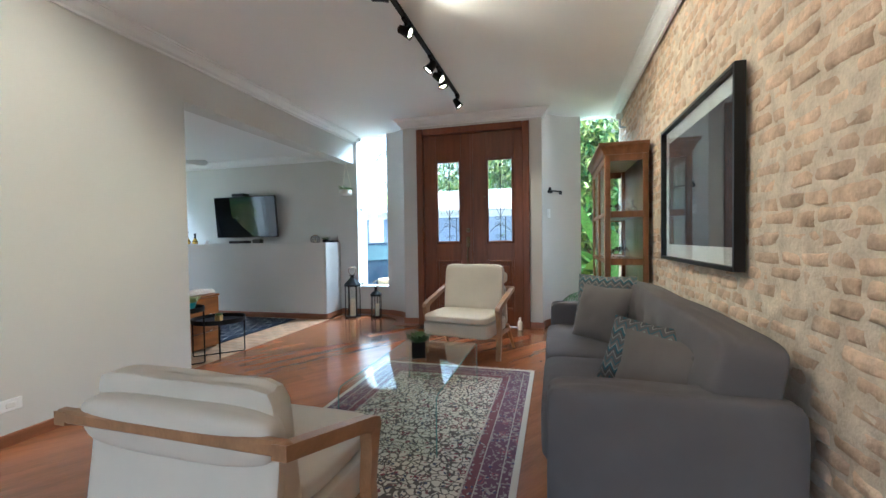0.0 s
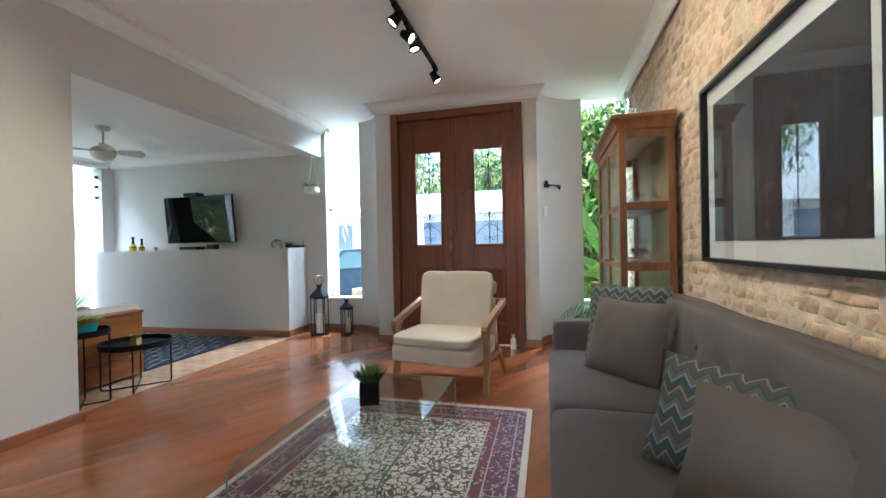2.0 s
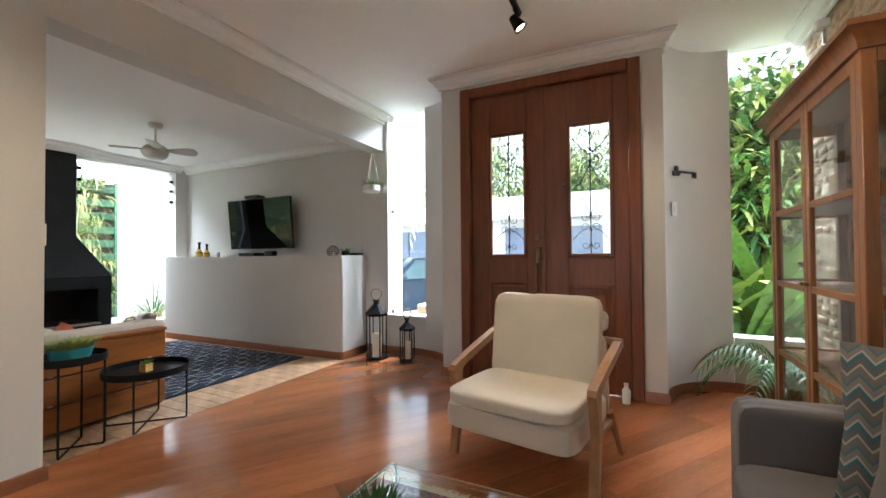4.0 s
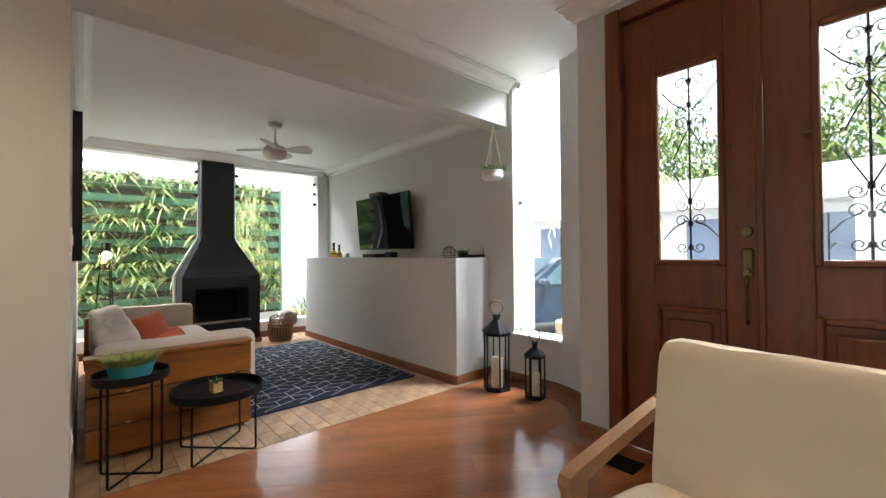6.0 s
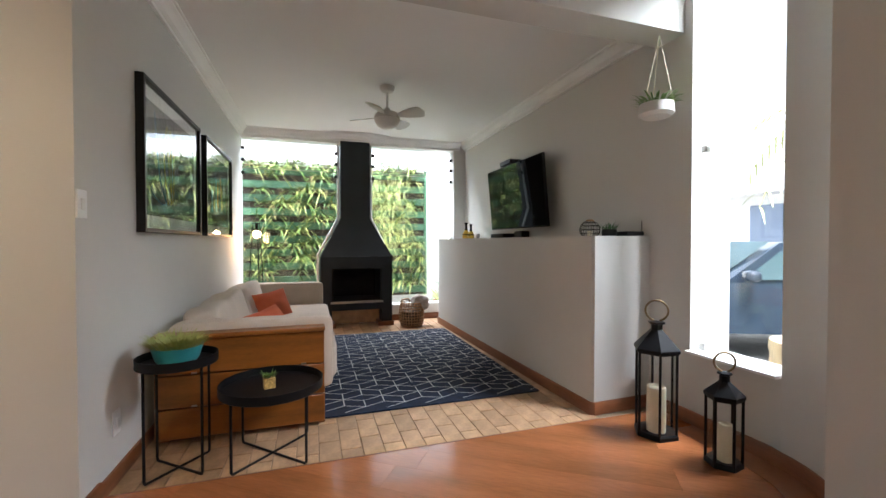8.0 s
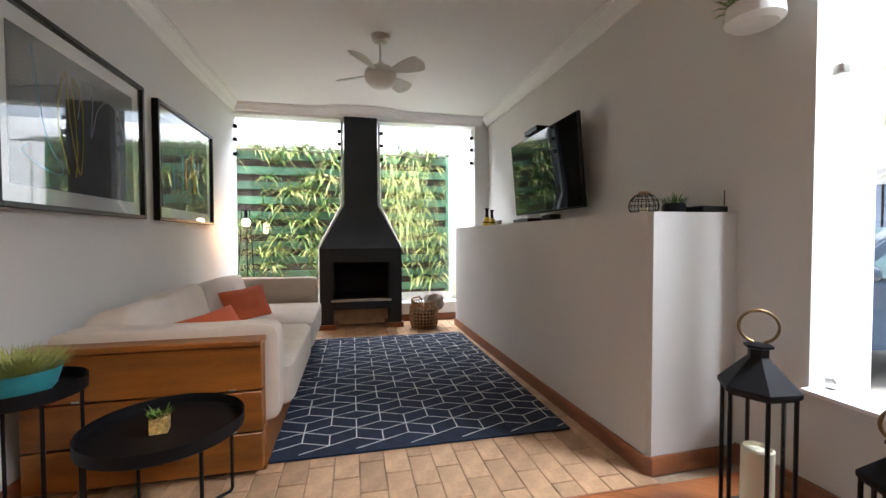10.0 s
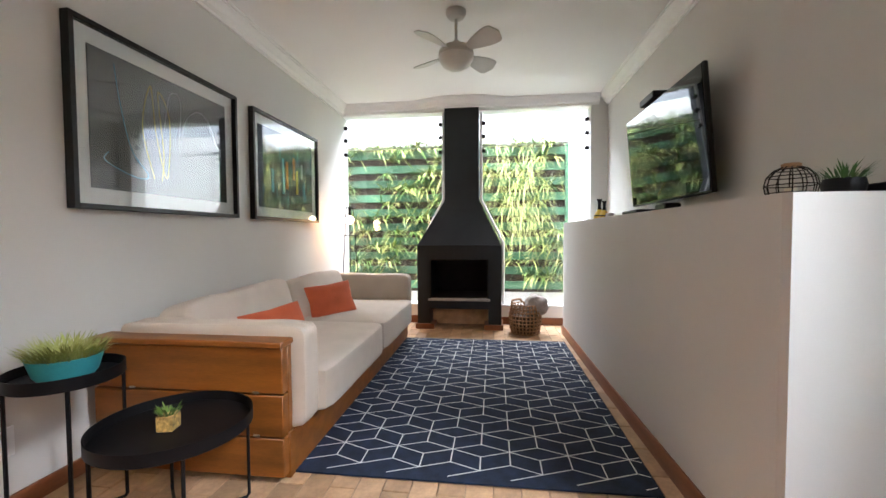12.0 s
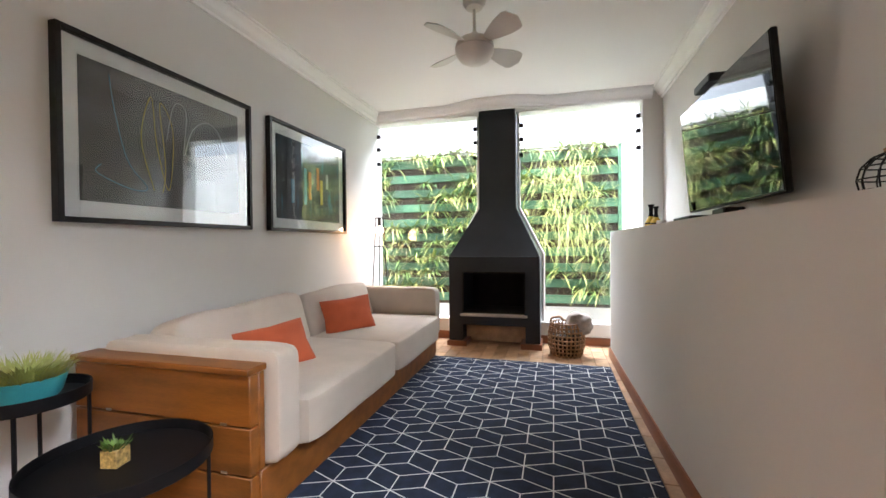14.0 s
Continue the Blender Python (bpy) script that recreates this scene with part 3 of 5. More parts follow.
scatter(ZIGZAG, "teal and grey zigzag pillow leaning in the sofa corner", pose(0.23, 4.42, 0.71, -14, 0, -28))
scatter(PILLOWGREY, "plain taupe pillow leaning on the zigzag one", pose(0.18, 4.18, 0.675, -20, 0, -46), 0.44, 0.42)
scatter(ZIGZAG, "dark zigzag pillow leaning on the sofa back", pose(0.28, 3.20, 0.64, -24, 4, -40), 0.42, 0.35)
scatter(PILLOWGREY, "plain dark taupe pillow in front of the zigzag one", pose(0.32, 3.02, 0.625, -26, 4, -34), 0.41, 0.32)


# persian rug
def persian_mat(x0, x1, y0, y1):
    m = bpy.data.materials.new("persian_wool")
    m.use_nodes = True
    nt = m.node_tree
    b = nt.nodes["Principled BSDF"]
    b.inputs["Roughness"].default_value = 0.95
    tc = nt.nodes.new("ShaderNodeTexCoord")
    sp = nt.nodes.new("ShaderNodeSeparateXYZ")
    nt.links.new(tc.outputs["Object"], sp.inputs[0])

    def op(kind, a, c=0.0):
        n = nt.nodes.new("ShaderNodeMath")
        n.operation = kind
        for i, v in enumerate((a, c)):
            if isinstance(v, (int, float)):
                n.inputs[i].default_value = v
            else:
                nt.links.new(v, n.inputs[i])
        return n.outputs[0]

    def mixc(f, a, c):
        n = nt.nodes.new("ShaderNodeMix")
        n.data_type = "RGBA"
        nt.links.new(f, n.inputs[0])
        for i, v in ((6, a), (7, c)):
            if isinstance(v, tuple):
                n.inputs[i].default_value = (*v, 1)
            else:
                nt.links.new(v, n.inputs[i])
        return n.outputs[2]
    # mirrored coordinates make the weave symmetrical, as in a loomed rug
    ax = op("ABSOLUTE", op("SUBTRACT", sp.outputs[0], (x0 + x1) / 2))
    ay = op("ABSOLUTE", op("SUBTRACT", sp.outputs[1], (y0 + y1) / 2))
    cv = nt.nodes.new("ShaderNodeCombineXYZ")
    nt.links.new(ax, cv.inputs[0])
    nt.links.new(ay, cv.inputs[1])
    nz = nt.nodes.new("ShaderNodeTexNoise")
    nz.inputs["Scale"].default_value = 11
    nt.links.new(cv.outputs[0], nz.inputs["Vector"])
    va = nt.nodes.new("ShaderNodeVectorMath")
    va.operation = "MULTIPLY_ADD"
    nt.links.new(nz.outputs["Color"], va.inputs[0])
    va.inputs[1].default_value = (0.07, 0.07, 0)
    nt.links.new(cv.outputs[0], va.inputs[2])

    def vor(scale, feature):
        v = nt.nodes.new("ShaderNodeTexVoronoi")
        v.feature = feature
        v.inputs["Scale"].default_value = scale
        nt.links.new(va.outputs[0], v.inputs["Vector"])
        return v
    petals, lace, big = vor(34, "F1"), vor(24, "DISTANCE_TO_EDGE"), vor(9, "F1")
    lines = op("LESS_THAN", lace.outputs["Distance"], 0.075)
    dots = op("LESS_THAN", petals.outputs["Distance"], 0.33)
    rings = op("GREATER_THAN", op("SINE", op("MULTIPLY", big.outputs["Distance"], 46)), 0.35)
    med = op("LESS_THAN", big.outputs["Distance"], 0.30)
    sepc = nt.nodes.new("ShaderNodeSeparateColor")
    nt.links.new(petals.outputs["Color"], sepc.inputs[0])
    pick = op("GREATER_THAN", sepc.outputs[0], 0.55)
    dark = mixc(pick, (0.055, 0.06, 0.10), (0.20, 0.045, 0.06))
    field = mixc(dots, (0.60, 0.54, 0.43), dark)
    field = mixc(lines, field, (0.11, 0.09, 0.075))
    field = mixc(op("MULTIPLY", med, rings), field, (0.20, 0.05, 0.065))
    bord = mixc(dots, (0.13, 0.055, 0.085), mixc(pick, (0.34, 0.29, 0.26), (0.05, 0.055, 0.12)))
    bord = mixc(op("MULTIPLY", lines, pick), bord, (0.33, 0.27, 0.24))
    bord = mixc(op("MULTIPLY", med, rings), bord, (0.30, 0.09, 0.10))
    # distance from the rug's edge
    d = op("MINIMUM", op("SUBTRACT", (x1 - x0) / 2, ax), op("SUBTRACT", (y1 - y0) / 2, ay))
    col = mixc(op("LESS_THAN", d, 0.27), field, bord)
    for lo, hi, c in ((0.262, 0.272, (0.46, 0.41, 0.33)), (0.205, 0.255, None), (0.20, 0.207, (0.42, 0.37, 0.31)), (0.085, 0.092, (0.42, 0.37, 0.31))):
        band = op("MULTIPLY", op("GREATER_THAN", d, lo), op("LESS_THAN", d, hi))
        col = mixc(band, col, c) if c else mixc(op("MULTIPLY", band, op("SUBTRACT", 1.0, dots)), col, (0.16, 0.05, 0.06))
    col = mixc(op("LESS_THAN", d, 0.035), col, (0.62, 0.56, 0.46))
    nt.links.new(col, b.inputs["Base Color"])
    bp = nt.nodes.new("ShaderNodeBump")
    n3 = nt.nodes.new("ShaderNodeTexNoise")
    n3.inputs["Scale"].default_value = 350
    nt.links.new(tc.outputs["Object"], n3.inputs["Vector"])
    nt.links.new(n3.outputs[0], bp.inputs["Height"])
    bp.inputs["Strength"].default_value = 0.4
    bp.inputs["Distance"].default_value = 0.003
    nt.links.new(bp.outputs[0], b.inputs["Normal"])
    return m


RX0, RX1, RY0, RY1 = -1.80, -0.33, 2.42, 4.82
rug = thing("rug", "worn cream and purple patterned oriental rug on the wood floor", "rug")
boxpart("surface", (RX0, RY0, 0.001), (RX1, RY1, 0.010), persian_mat(RX0, RX1, RY0, RY1), rug, 0.002)
rnd = random.Random(4)
for y, sg in ((RY1, 1), (RY0, -1)):
    bm = bmesh.new()
    for k in range(240):
        x = RX0 + (k + 0.5) / 240 * (RX1 - RX0)
        rod(bm, (x, y, 0.005), (x + rnd.uniform(-0.008, 0.008), y + sg * rnd.uniform(0.02, 0.045), 0.003), 0.0025, n=4)
    tagged(part("fringe", bm, CREAM, rug, "short cream fringe"), kind="stuff")

# glass coffee table
CX0, CX1, CY0, CY1, CZ = -1.40, -0.79, 3.17, 4.40, 0.36
table = thing("coffee_table", "low bent clear glass coffee table on the rug", "coffee table")
bm = bmesh.new()
prof = [(CY0, 0.011), (CY0, CZ - 0.05), (CY0 + 0.008, CZ - 0.02), (CY0 + 0.03, CZ - 0.004), (CY0 + 0.06, CZ), (CY1 - 0.06, CZ), (CY1 - 0.03, CZ - 0.004), (CY1 - 0.008, CZ - 0.02), (CY1, CZ - 0.05), (CY1, 0.011)]
inner = [(CY0 + 0.012, 0.011), (CY0 + 0.012, CZ - 0.05), (CY0 + 0.02, CZ - 0.028), (CY0 + 0.037, CZ - 0.016), (CY0 + 0.06, CZ - 0.012), (CY1 - 0.06, CZ - 0.012), (CY1 - 0.037, CZ - 0.016), (CY1 - 0.02, CZ - 0.028), (CY1 - 0.012, CZ - 0.05), (CY1 - 0.012, 0.011)]
loop = prof + inner[::-1]
a = [bm.verts.new((CX0, y, z)) for y, z in loop]
b = [bm.verts.new((CX1, y, z)) for y, z in loop]
n = len(prof)
for k in range(len(loop)):
    j = (k + 1) % len(loop)
    bm.faces.new((a[k], b[k], b[j], a[j]))
for k in range(n - 1):
    for side in (a, b):
        bm.faces.new((side[k], side[k + 1], side[2 * n - 2 - k], side[2 * n - 1 - k]))
part("glass_sheet", bm, TABLEGLASS, table)
GLASSEDGE = mat("glass_edge", (0.12, 0.24, 0.21), 0.1, var=0.1, bump=0, spec=0.8)
for x in (CX0, CX1):
    bm = bmesh.new()
    for (y0, z0), (y1, z1) in zip(prof, prof[1:]):
        rod(bm, (x, y0 + 0.0, z0 - 0.004), (x, y1, z1 - 0.004), 0.0035, n=5)
    part("polished_edge", bm, GLASSEDGE, table, "dark green polished glass edge")


def grass_pot(name, label, m, pot_bm, pot_mat, r, height, count, leafmat, seed, spread=1.0, width=0.006):
    t = thing(name, label, "potted plant", m)
    pot = part("pot", pot_bm, pot_mat, t)
    rnd = random.Random(seed)
    bm = bmesh.new()
    for k in range(count):
        a, q = rnd.uniform(0, 6.28), r * math.sqrt(rnd.random())
        blade(bm, (q * math.cos(a), q * math.sin(a), 0), a + rnd.uniform(-0.6, 0.6), height * rnd.uniform(0.6, 1.15), width, 0.25 * spread, 3, rnd.uniform(0.7, 1.3))
    return t, pot, part("foliage", bm, leafmat, t)


bm = bmesh.new()
bbox(bm, (-0.05, -0.05, 0), (0.05, 0.05, 0.12), 0.004)
t, pot, fol = grass_pot("potted_plant", "small green plant in a dark cube pot on glass", pose(-1.13, 3.87, CZ + 0.001, 0, 0, 20), bm, BLACK, 0.055, 0.075, 330, LEAFDARK, 3, 1.0, 0.009)
fol.location.z = 0.115

# track with spots
track = thing("track_light", "black ceiling track with adjustable spot heads", "track light")
boxpart("rail", (-1.275, 0.9, H1 - 0.024), (-1.235, 5.86, H1 - 0.001), BLACK, track, 0.003)
HEADS = [(5.80, (0.2, 6.3, 0.6)), (5.12, (-0.6, 5.2, 0.3)), (4.98, (0.74, 4.95, 1.5)), (4.72, (-2.6, 4.3, 1.2)), (4.04, (0.74, 4.2, 1.9)), (3.55, (-0.72, 3.8, H1 + 0.03)), (2.2, (-3.4, 2.5, 1.7)), (1.4, (0.74, 2.0, 1.7)), (2.9, (0.74, 3.1, 1.9))]
for y, aim in HEADS:
    p = Vector((-1.255, y, H1 - 0.115))
    d = (Vector(aim) - p).normalized()
    bm = bmesh.new()
    rod(bm, (-1.255, y, H1 - 0.02), p + Vector((0, 0, 0.0)), 0.012, n=8)
    bbox(bm, (-1.272, y - 0.05, H1 - 0.045), (-1.238, y + 0.05, H1 - 0.022), 0.004)
    bracket = part("bracket", bm, BLACK, track)
    bm = bmesh.new()
    m = Matrix.Translation(p) @ d.to_track_quat("Z", "Y").to_matrix().to_4x4()
    lathe(bm, [(0.020, -0.062), (0.030, -0.055), (0.037, -0.01), (0.046, 0.03), (0.052, 0.05), (0.046, 0.05), (0.038, 0.03)], n=18)
    part("head", bm, BLACK, track, "", m)
    bm = bmesh.new()
    lathe(bm, [(0.0, 0.028), (0.036, 0.028), (0.034, 0.040), (0.0, 0.046)], n=14)
    part("bulb", bm, BULB, track, "lit warm bulb", m)
    _, sp = lamp("spot_light", "SPOT", look(p + d * 0.055, aim), 46 if aim[0] < -3 else 24 if aim[0] > 0.5 else 30 if aim[2] > H1 else 20, (1.0, 0.78, 0.50))
    sp.spot_size, sp.spot_blend, sp.shadow_soft_size = radians(75), 0.8, 0.03


def framed(name, label, w, h, m, art, frame_w=0.025, border=0.11, depth=0.045):
    """A framed picture in its own xz plane, facing -y."""
    f = thing(name, label, "picture", m)
    for lo, hi in (((-w / 2, -depth, -h / 2), (-w / 2 + frame_w, 0, h / 2)), ((w / 2 - frame_w, -depth, -h / 2), (w / 2, 0, h / 2)), ((-w / 2 + frame_w, -depth, h / 2 - frame_w), (w / 2 - frame_w, 0, h / 2)), ((-w / 2 + frame_w, -depth, -h / 2), (w / 2 - frame_w, 0, -h / 2 + frame_w))):
        boxpart("frame_bar", lo, hi, FRAMEBLACK, f, 0.002)
    boxpart("mat_board", (-w / 2 + frame_w, -0.012, -h / 2 + frame_w), (w / 2 - frame_w, -0.002, h / 2 - frame_w), PAPER, f, 0)
    boxpart("print", (-w / 2 + border, -0.017, -h / 2 + border), (w / 2 - border, -0.012, h / 2 - border), art, f, 0)
    boxpart("glazing", (-w / 2 + frame_w, -0.032, -h / 2 + frame_w), (w / 2 - frame_w, -0.029, h / 2 - frame_w), PICGLASS, f, 0)
    return f


def print_mat(name, base, spots):
    m = mat(name, base, 0.7, var=0.5, scale=5, fine=40, bump=0)
    nt = m.node_tree
    b = nt.nodes["Principled BSDF"]
    old = b.inputs["Base Color"].links[0].from_socket
    tc = nt.nodes.new("ShaderNodeTexCoord")
    for k, (c, st) in enumerate(spots):
        mp, nz, rp, mx = (nt.nodes.new("ShaderNode" + q) for q in ("Mapping", "TexNoise", "ValToRGB", "Mix"))
        mp.inputs["Scale"].default_value, mp.inputs["Location"].default_value = st, (k * 3.7, 0, k * 1.9)
        nt.links.new(tc.outputs["Object"], mp.inputs[0])
        nt.links.new(mp.outputs[0], nz.inputs["Vector"])
        nz.inputs["Scale"].default_value = 3.0
        rp.color_ramp.elements[0].position, rp.color_ramp.elements[1].position = 0.60, 0.72
        nt.links.new(nz.outputs[0], rp.inputs[0])
        mx.data_type = "RGBA"
        nt.links.new(rp.outputs[0], mx.inputs[0])
        nt.links.new(old, mx.inputs[6])
        mx.inputs[7].default_value = (*c, 1)
        old = mx.outputs[2]
    nt.links.new(old, b.inputs["Base Color"])
    return m


framed("wall_art", "large dark abstract print in a black frame on brick", 1.36, 0.99, pose(XR - 0.02, 3.90, 1.555, 0, 0, -90),
       print_mat("dark_print", (0.018, 0.022, 0.032), [((0.012, 0.012, 0.016), (3, 1, 1)), ((0.03, 0.07, 0.10), (5, 1, 0.9)), ((0.06, 0.045, 0.045), (4, 4, 4))]), 0.022, 0.115, 0.05)

# glazed cabinet
cab = thing("display_cabinet", "tall brown wooden display cabinet with glass doors and sides", "cabinet")
KX0, KX1, KY0, KY1, KZ = 0.32, 0.70, 5.14, 6.42, 2.04
for x, y in ((KX0, KY0), (KX1 - 0.05, KY0), (KX0, KY1 - 0.05), (KX1 - 0.05, KY1 - 0.05)):
    boxpart("post", (x, y, 0), (x + 0.05, y + 0.05, KZ), CABWOOD, cab, 0.004)
boxpart("back", (KX1 - 0.012, KY0 + 0.05, 0.1), (KX1 - 0.004, KY1 - 0.05, KZ), CABWOOD, cab, 0)
for z in (0.10, 0.55, 1.0, 1.45):
    boxpart("shelf", (KX0 + 0.012, KY0 + 0.01, z - 0.014), (KX1 - 0.012, KY1 - 0.01, z + 0.014), CABWOOD, cab, 0.003)
    for y in (KY0, KY1 - 0.03):
        boxpart("side_rail", (KX0 + 0.05, y + 0.003, z - 0.03), (KX1 - 0.05, y + 0.027, z + 0.03), CABWOOD, cab, 0.003)
for y in (KY0, KY1 - 0.03):
    boxpart("side_rail", (KX0 + 0.05, y + 0.003, KZ - 0.09), (KX1 - 0.05, y + 0.027, KZ - 0.002), CABWOOD, cab, 0.003)
    boxpart("side_pane", (KX0 + 0.05, y + 0.012, 0.13), (KX1 - 0.05, y + 0.016, KZ - 0.09), GLASS, cab, 0)
boxpart("top_board", (KX0 + 0.002, KY0 + 0.002, KZ - 0.02), (KX1 - 0.002, KY1 - 0.002, KZ + 0.002), CABWOOD, cab, 0)
bm = bmesh.new()
ribbon(bm, [(KX1, KY0), (KX0, KY0), (KX0, KY1), (KX1, KY1)][::-1], [(0, KZ - 0.03), (-0.012, KZ - 0.03), (-0.018, KZ), (-0.045, KZ + 0.045), (-0.055, KZ + 0.05), (-0.055, KZ + 0.075), (0.0, KZ + 0.075)])
bbox(bm, (KX0, KY0, KZ + 0.05), (KX1, KY1, KZ + 0.073))
for v in bm.verts:
    v.co.x = min(v.co.x, KX1 + 0.01)
part("crown", bm, CABWOOD, cab, "moulded crown")
for y0, y1 in ((KY0 + 0.052, (KY0 + KY1) / 2 - 0.002), ((KY0 + KY1) / 2 + 0.002, KY1 - 0.052)):
    d = boxpart("door", (KX0 + 0.002, y0, 0.12), (KX0 + 0.026, y0 + 0.05, KZ - 0.03), CABWOOD, cab, 0.003)
    boxpart("stile", (KX0 + 0.002, y1 - 0.05, 0.12), (KX0 + 0.026, y1, KZ - 0.03), CABWOOD, d, 0.003)
    for z0, z1 in ((0.12, 0.18), (0.54, 0.575), (0.985, 1.02), (1.435, 1.47), (KZ - 0.10, KZ - 0.03)):
        boxpart("glazing_bar", (KX0 + 0.003, y0 + 0.05, z0), (KX0 + 0.025, y1 - 0.05, z1), CABWOOD, d, 0.003)
    boxpart("pane", (KX0 + 0.012, y0 + 0.05, 0.18), (KX0 + 0.016, y1 - 0.05, KZ - 0.1), GLASS, d, 0)
    bm = bmesh.new()
    rod(bm, (KX0, (y1 - 0.025) if y0 < 5.5 else y0 + 0.025, 1.03), (KX0 - 0.02, (y1 - 0.025) if y0 < 5.5 else y0 + 0.025, 1.03), 0.008, 0.012)
    part("knob", bm, BRASS, d)
rnd = random.Random(9)
for z in (0.564, 1.014, 1.464):
    for k in range(9):
        x, y = rnd.uniform(KX0 + 0.09, KX1 - 0.09), KY0 + 0.14 + k * 0.125
        g = thing("glassware", "small clear crystal glass on a cabinet shelf", "glass", pose(x, y, z), "crystal in the cabinet")
        bm = bmesh.new()
        s = rnd.uniform(0.75, 1.2)
        if k % 3 == 0:
            lathe(bm, [(0.03 * s, 0), (0.045 * s, 0.03 * s), (0.045 * s, 0.07 * s), (0.014 * s, 0.10 * s), (0.016 * s, 0.13 * s), (0.024 * s, 0.15 * s), (0.0, 0.18 * s)], n=14)
        else:
            lathe(bm, [(0.028 * s, 0), (0.027 * s, 0.004), (0.005 * s, 0.008), (0.005 * s, 0.05 * s), (0.026 * s, 0.07 * s), (0.032 * s, 0.11 * s), (0.03 * s, 0.11 * s), (0.0, 0.06 * s)], n=14)
        part("bowl", bm, CRYSTAL, g)

# key ornament, switches, camera
key = thing("key_ornament", "dark cast iron key hung on the curved wall", "ornament", pose(-0.125, 7.015, 1.90, 0, 0, 48))
bm = bmesh.new()
for k in range(3):
    a = radians(90 + 120 * k)
    bmesh.ops.create_cone(bm, cap_ends=True, segments=12, radius1=0.026, radius2=0.02, depth=0.012, matrix=Matrix.Translation((-0.105 + 0.026 * math.cos(a), 0, 0.026 * math.sin(a))) @ Matrix.Rotation(radians(90), 4, "X"))
rod(bm, (-0.09, 0, 0), (0.13, 0, 0), 0.010)
bbox(bm, (0.085, -0.006, -0.042), (0.10, 0.006, 0)), bbox(bm, (0.115, -0.006, -0.046), (0.132, 0.006, 0))
part("shaft", bm, BLACK, key)


def switch(m, w, h, label="white wall switch plate"):
    s = thing("wall_switch", label, "switch", m)
    boxpart("plate", (-w / 2, -0.009, -h / 2), (w / 2, 0, h / 2), WHITE, s, 0.003)
    boxpart("rocker", (-w / 5, -0.013, -h / 5), (w / 5, -0.008, h / 5), CERAMIC, s, 0.002)


switch(pose(-0.222, 6.93, 1.58, 0, 0, 55), 0.075, 0.12)
switch(pose(-3.44, YP, 1.33, 0, 0, 180), 0.078, 0.12)
switch(pose(XL, 2.70, 0.25, 0, 0, 90), 0.12, 0.075, "white wall socket above the baseboard")
switch(pose(-3.73, YP, 0.28, 0, 0, 180), 0.075, 0.12, "white wall socket near the side table")
wc = thing("wall_camera", "small white camera on a bracket high on the brick wall", "camera", pose(XR - 0.03, 6.55, 2.66))
bm = bmesh.new()
bbox(bm, (-0.10, -0.03, 0.05), (-0.02, 0.03, 0.12), 0.012)
part("body", bm, CERAMIC, wc)
bm = bmesh.new()
pipe(bm, [(0.02, 0, -0.05), (-0.05, 0, -0.05), (-0.05, 0, 0.06)], 0.012)
part("bracket", bm, STEEL, wc)


# ---- lanterns ----
def lantern(m, r, h, roof, ring, candle, label):
    t = thing("lantern", label, "lantern", m, "pair of lanterns")
    hexa = [(r * math.cos(radians(60 * k + 15)), r * math.sin(radians(60 * k + 15))) for k in range(6)]
    bm = bmesh.new()
    lathe(bm, [(r * 1.04, 0), (r * 1.04, 0.022), (r * 0.98, 0.03)], n=6)
    bmesh.ops.rotate(bm, verts=bm.verts, matrix=Matrix.Rotation(radians(15), 3, "Z"))
    part("base", bm, BLACK, t)
    for x, y in hexa:
        bm = bmesh.new()
        rod(bm, (x * 0.95, y * 0.95, 0.02), (x * 0.95, y * 0.95, h), 0.0075, n=6)
        part("post", bm, BLACK, t)
    for k in range(6):
        a, b = Vector((*hexa[k], 0)) * 0.93, Vector((*hexa[(k + 1) % 6], 0)) * 0.93
        bm = bmesh.new()
        q = [bm.verts.new(p + Vector((0, 0, z))) for p, z in ((a, 0.03), (b, 0.03), (b, h), (a, h))]
        bm.faces.new(q)
        bmesh.ops.solidify(bm, geom=bm.faces[:], thickness=0.002)
        part("pane", bm, GLASS, t)
    bm = bmesh.new()
    lathe(bm, [(r * 0.98, h - 0.02), (r * 1.1, h - 0.005), (r * 1.1, h + 0.01), (r * 0.28, roof), (r * 0.28, roof + 0.03), (r * 0.4, roof + 0.035), (r * 0.4, roof + 0.045), (0.0, roof + 0.05)], n=6)
    bmesh.ops.rotate(bm, verts=bm.verts, matrix=Matrix.Rotation(radians(15), 3, "Z"))
    part("roof", bm, BLACK, t)
    bm = bmesh.new()
    c, q = roof + 0.05 + ring, ring
    pts = [(q * math.cos(a), 0, c + q * math.sin(a)) for a in [radians(-75 + 330 * k / 24) for k in range(25)]]
    pipe(bm, pts, 0.006)
    part("ring_handle", bm, BRASS, t, "dull metal ring handle", pose(0, 0, 0, 0, 0, 35))
    bm = bmesh.new()
    lathe(bm, [(r * 0.43, 0.03), (r * 0.44, candle * 0.5), (r * 0.43, candle), (r * 0.38, candle + 0.006), (r * 0.33, candle - 0.01), (0.0, candle - 0.014)], n=20)
    part("candle", bm, CANDLE, t, "thick ivory candle", pose(r * 0.12, -r * 0.15, 0))


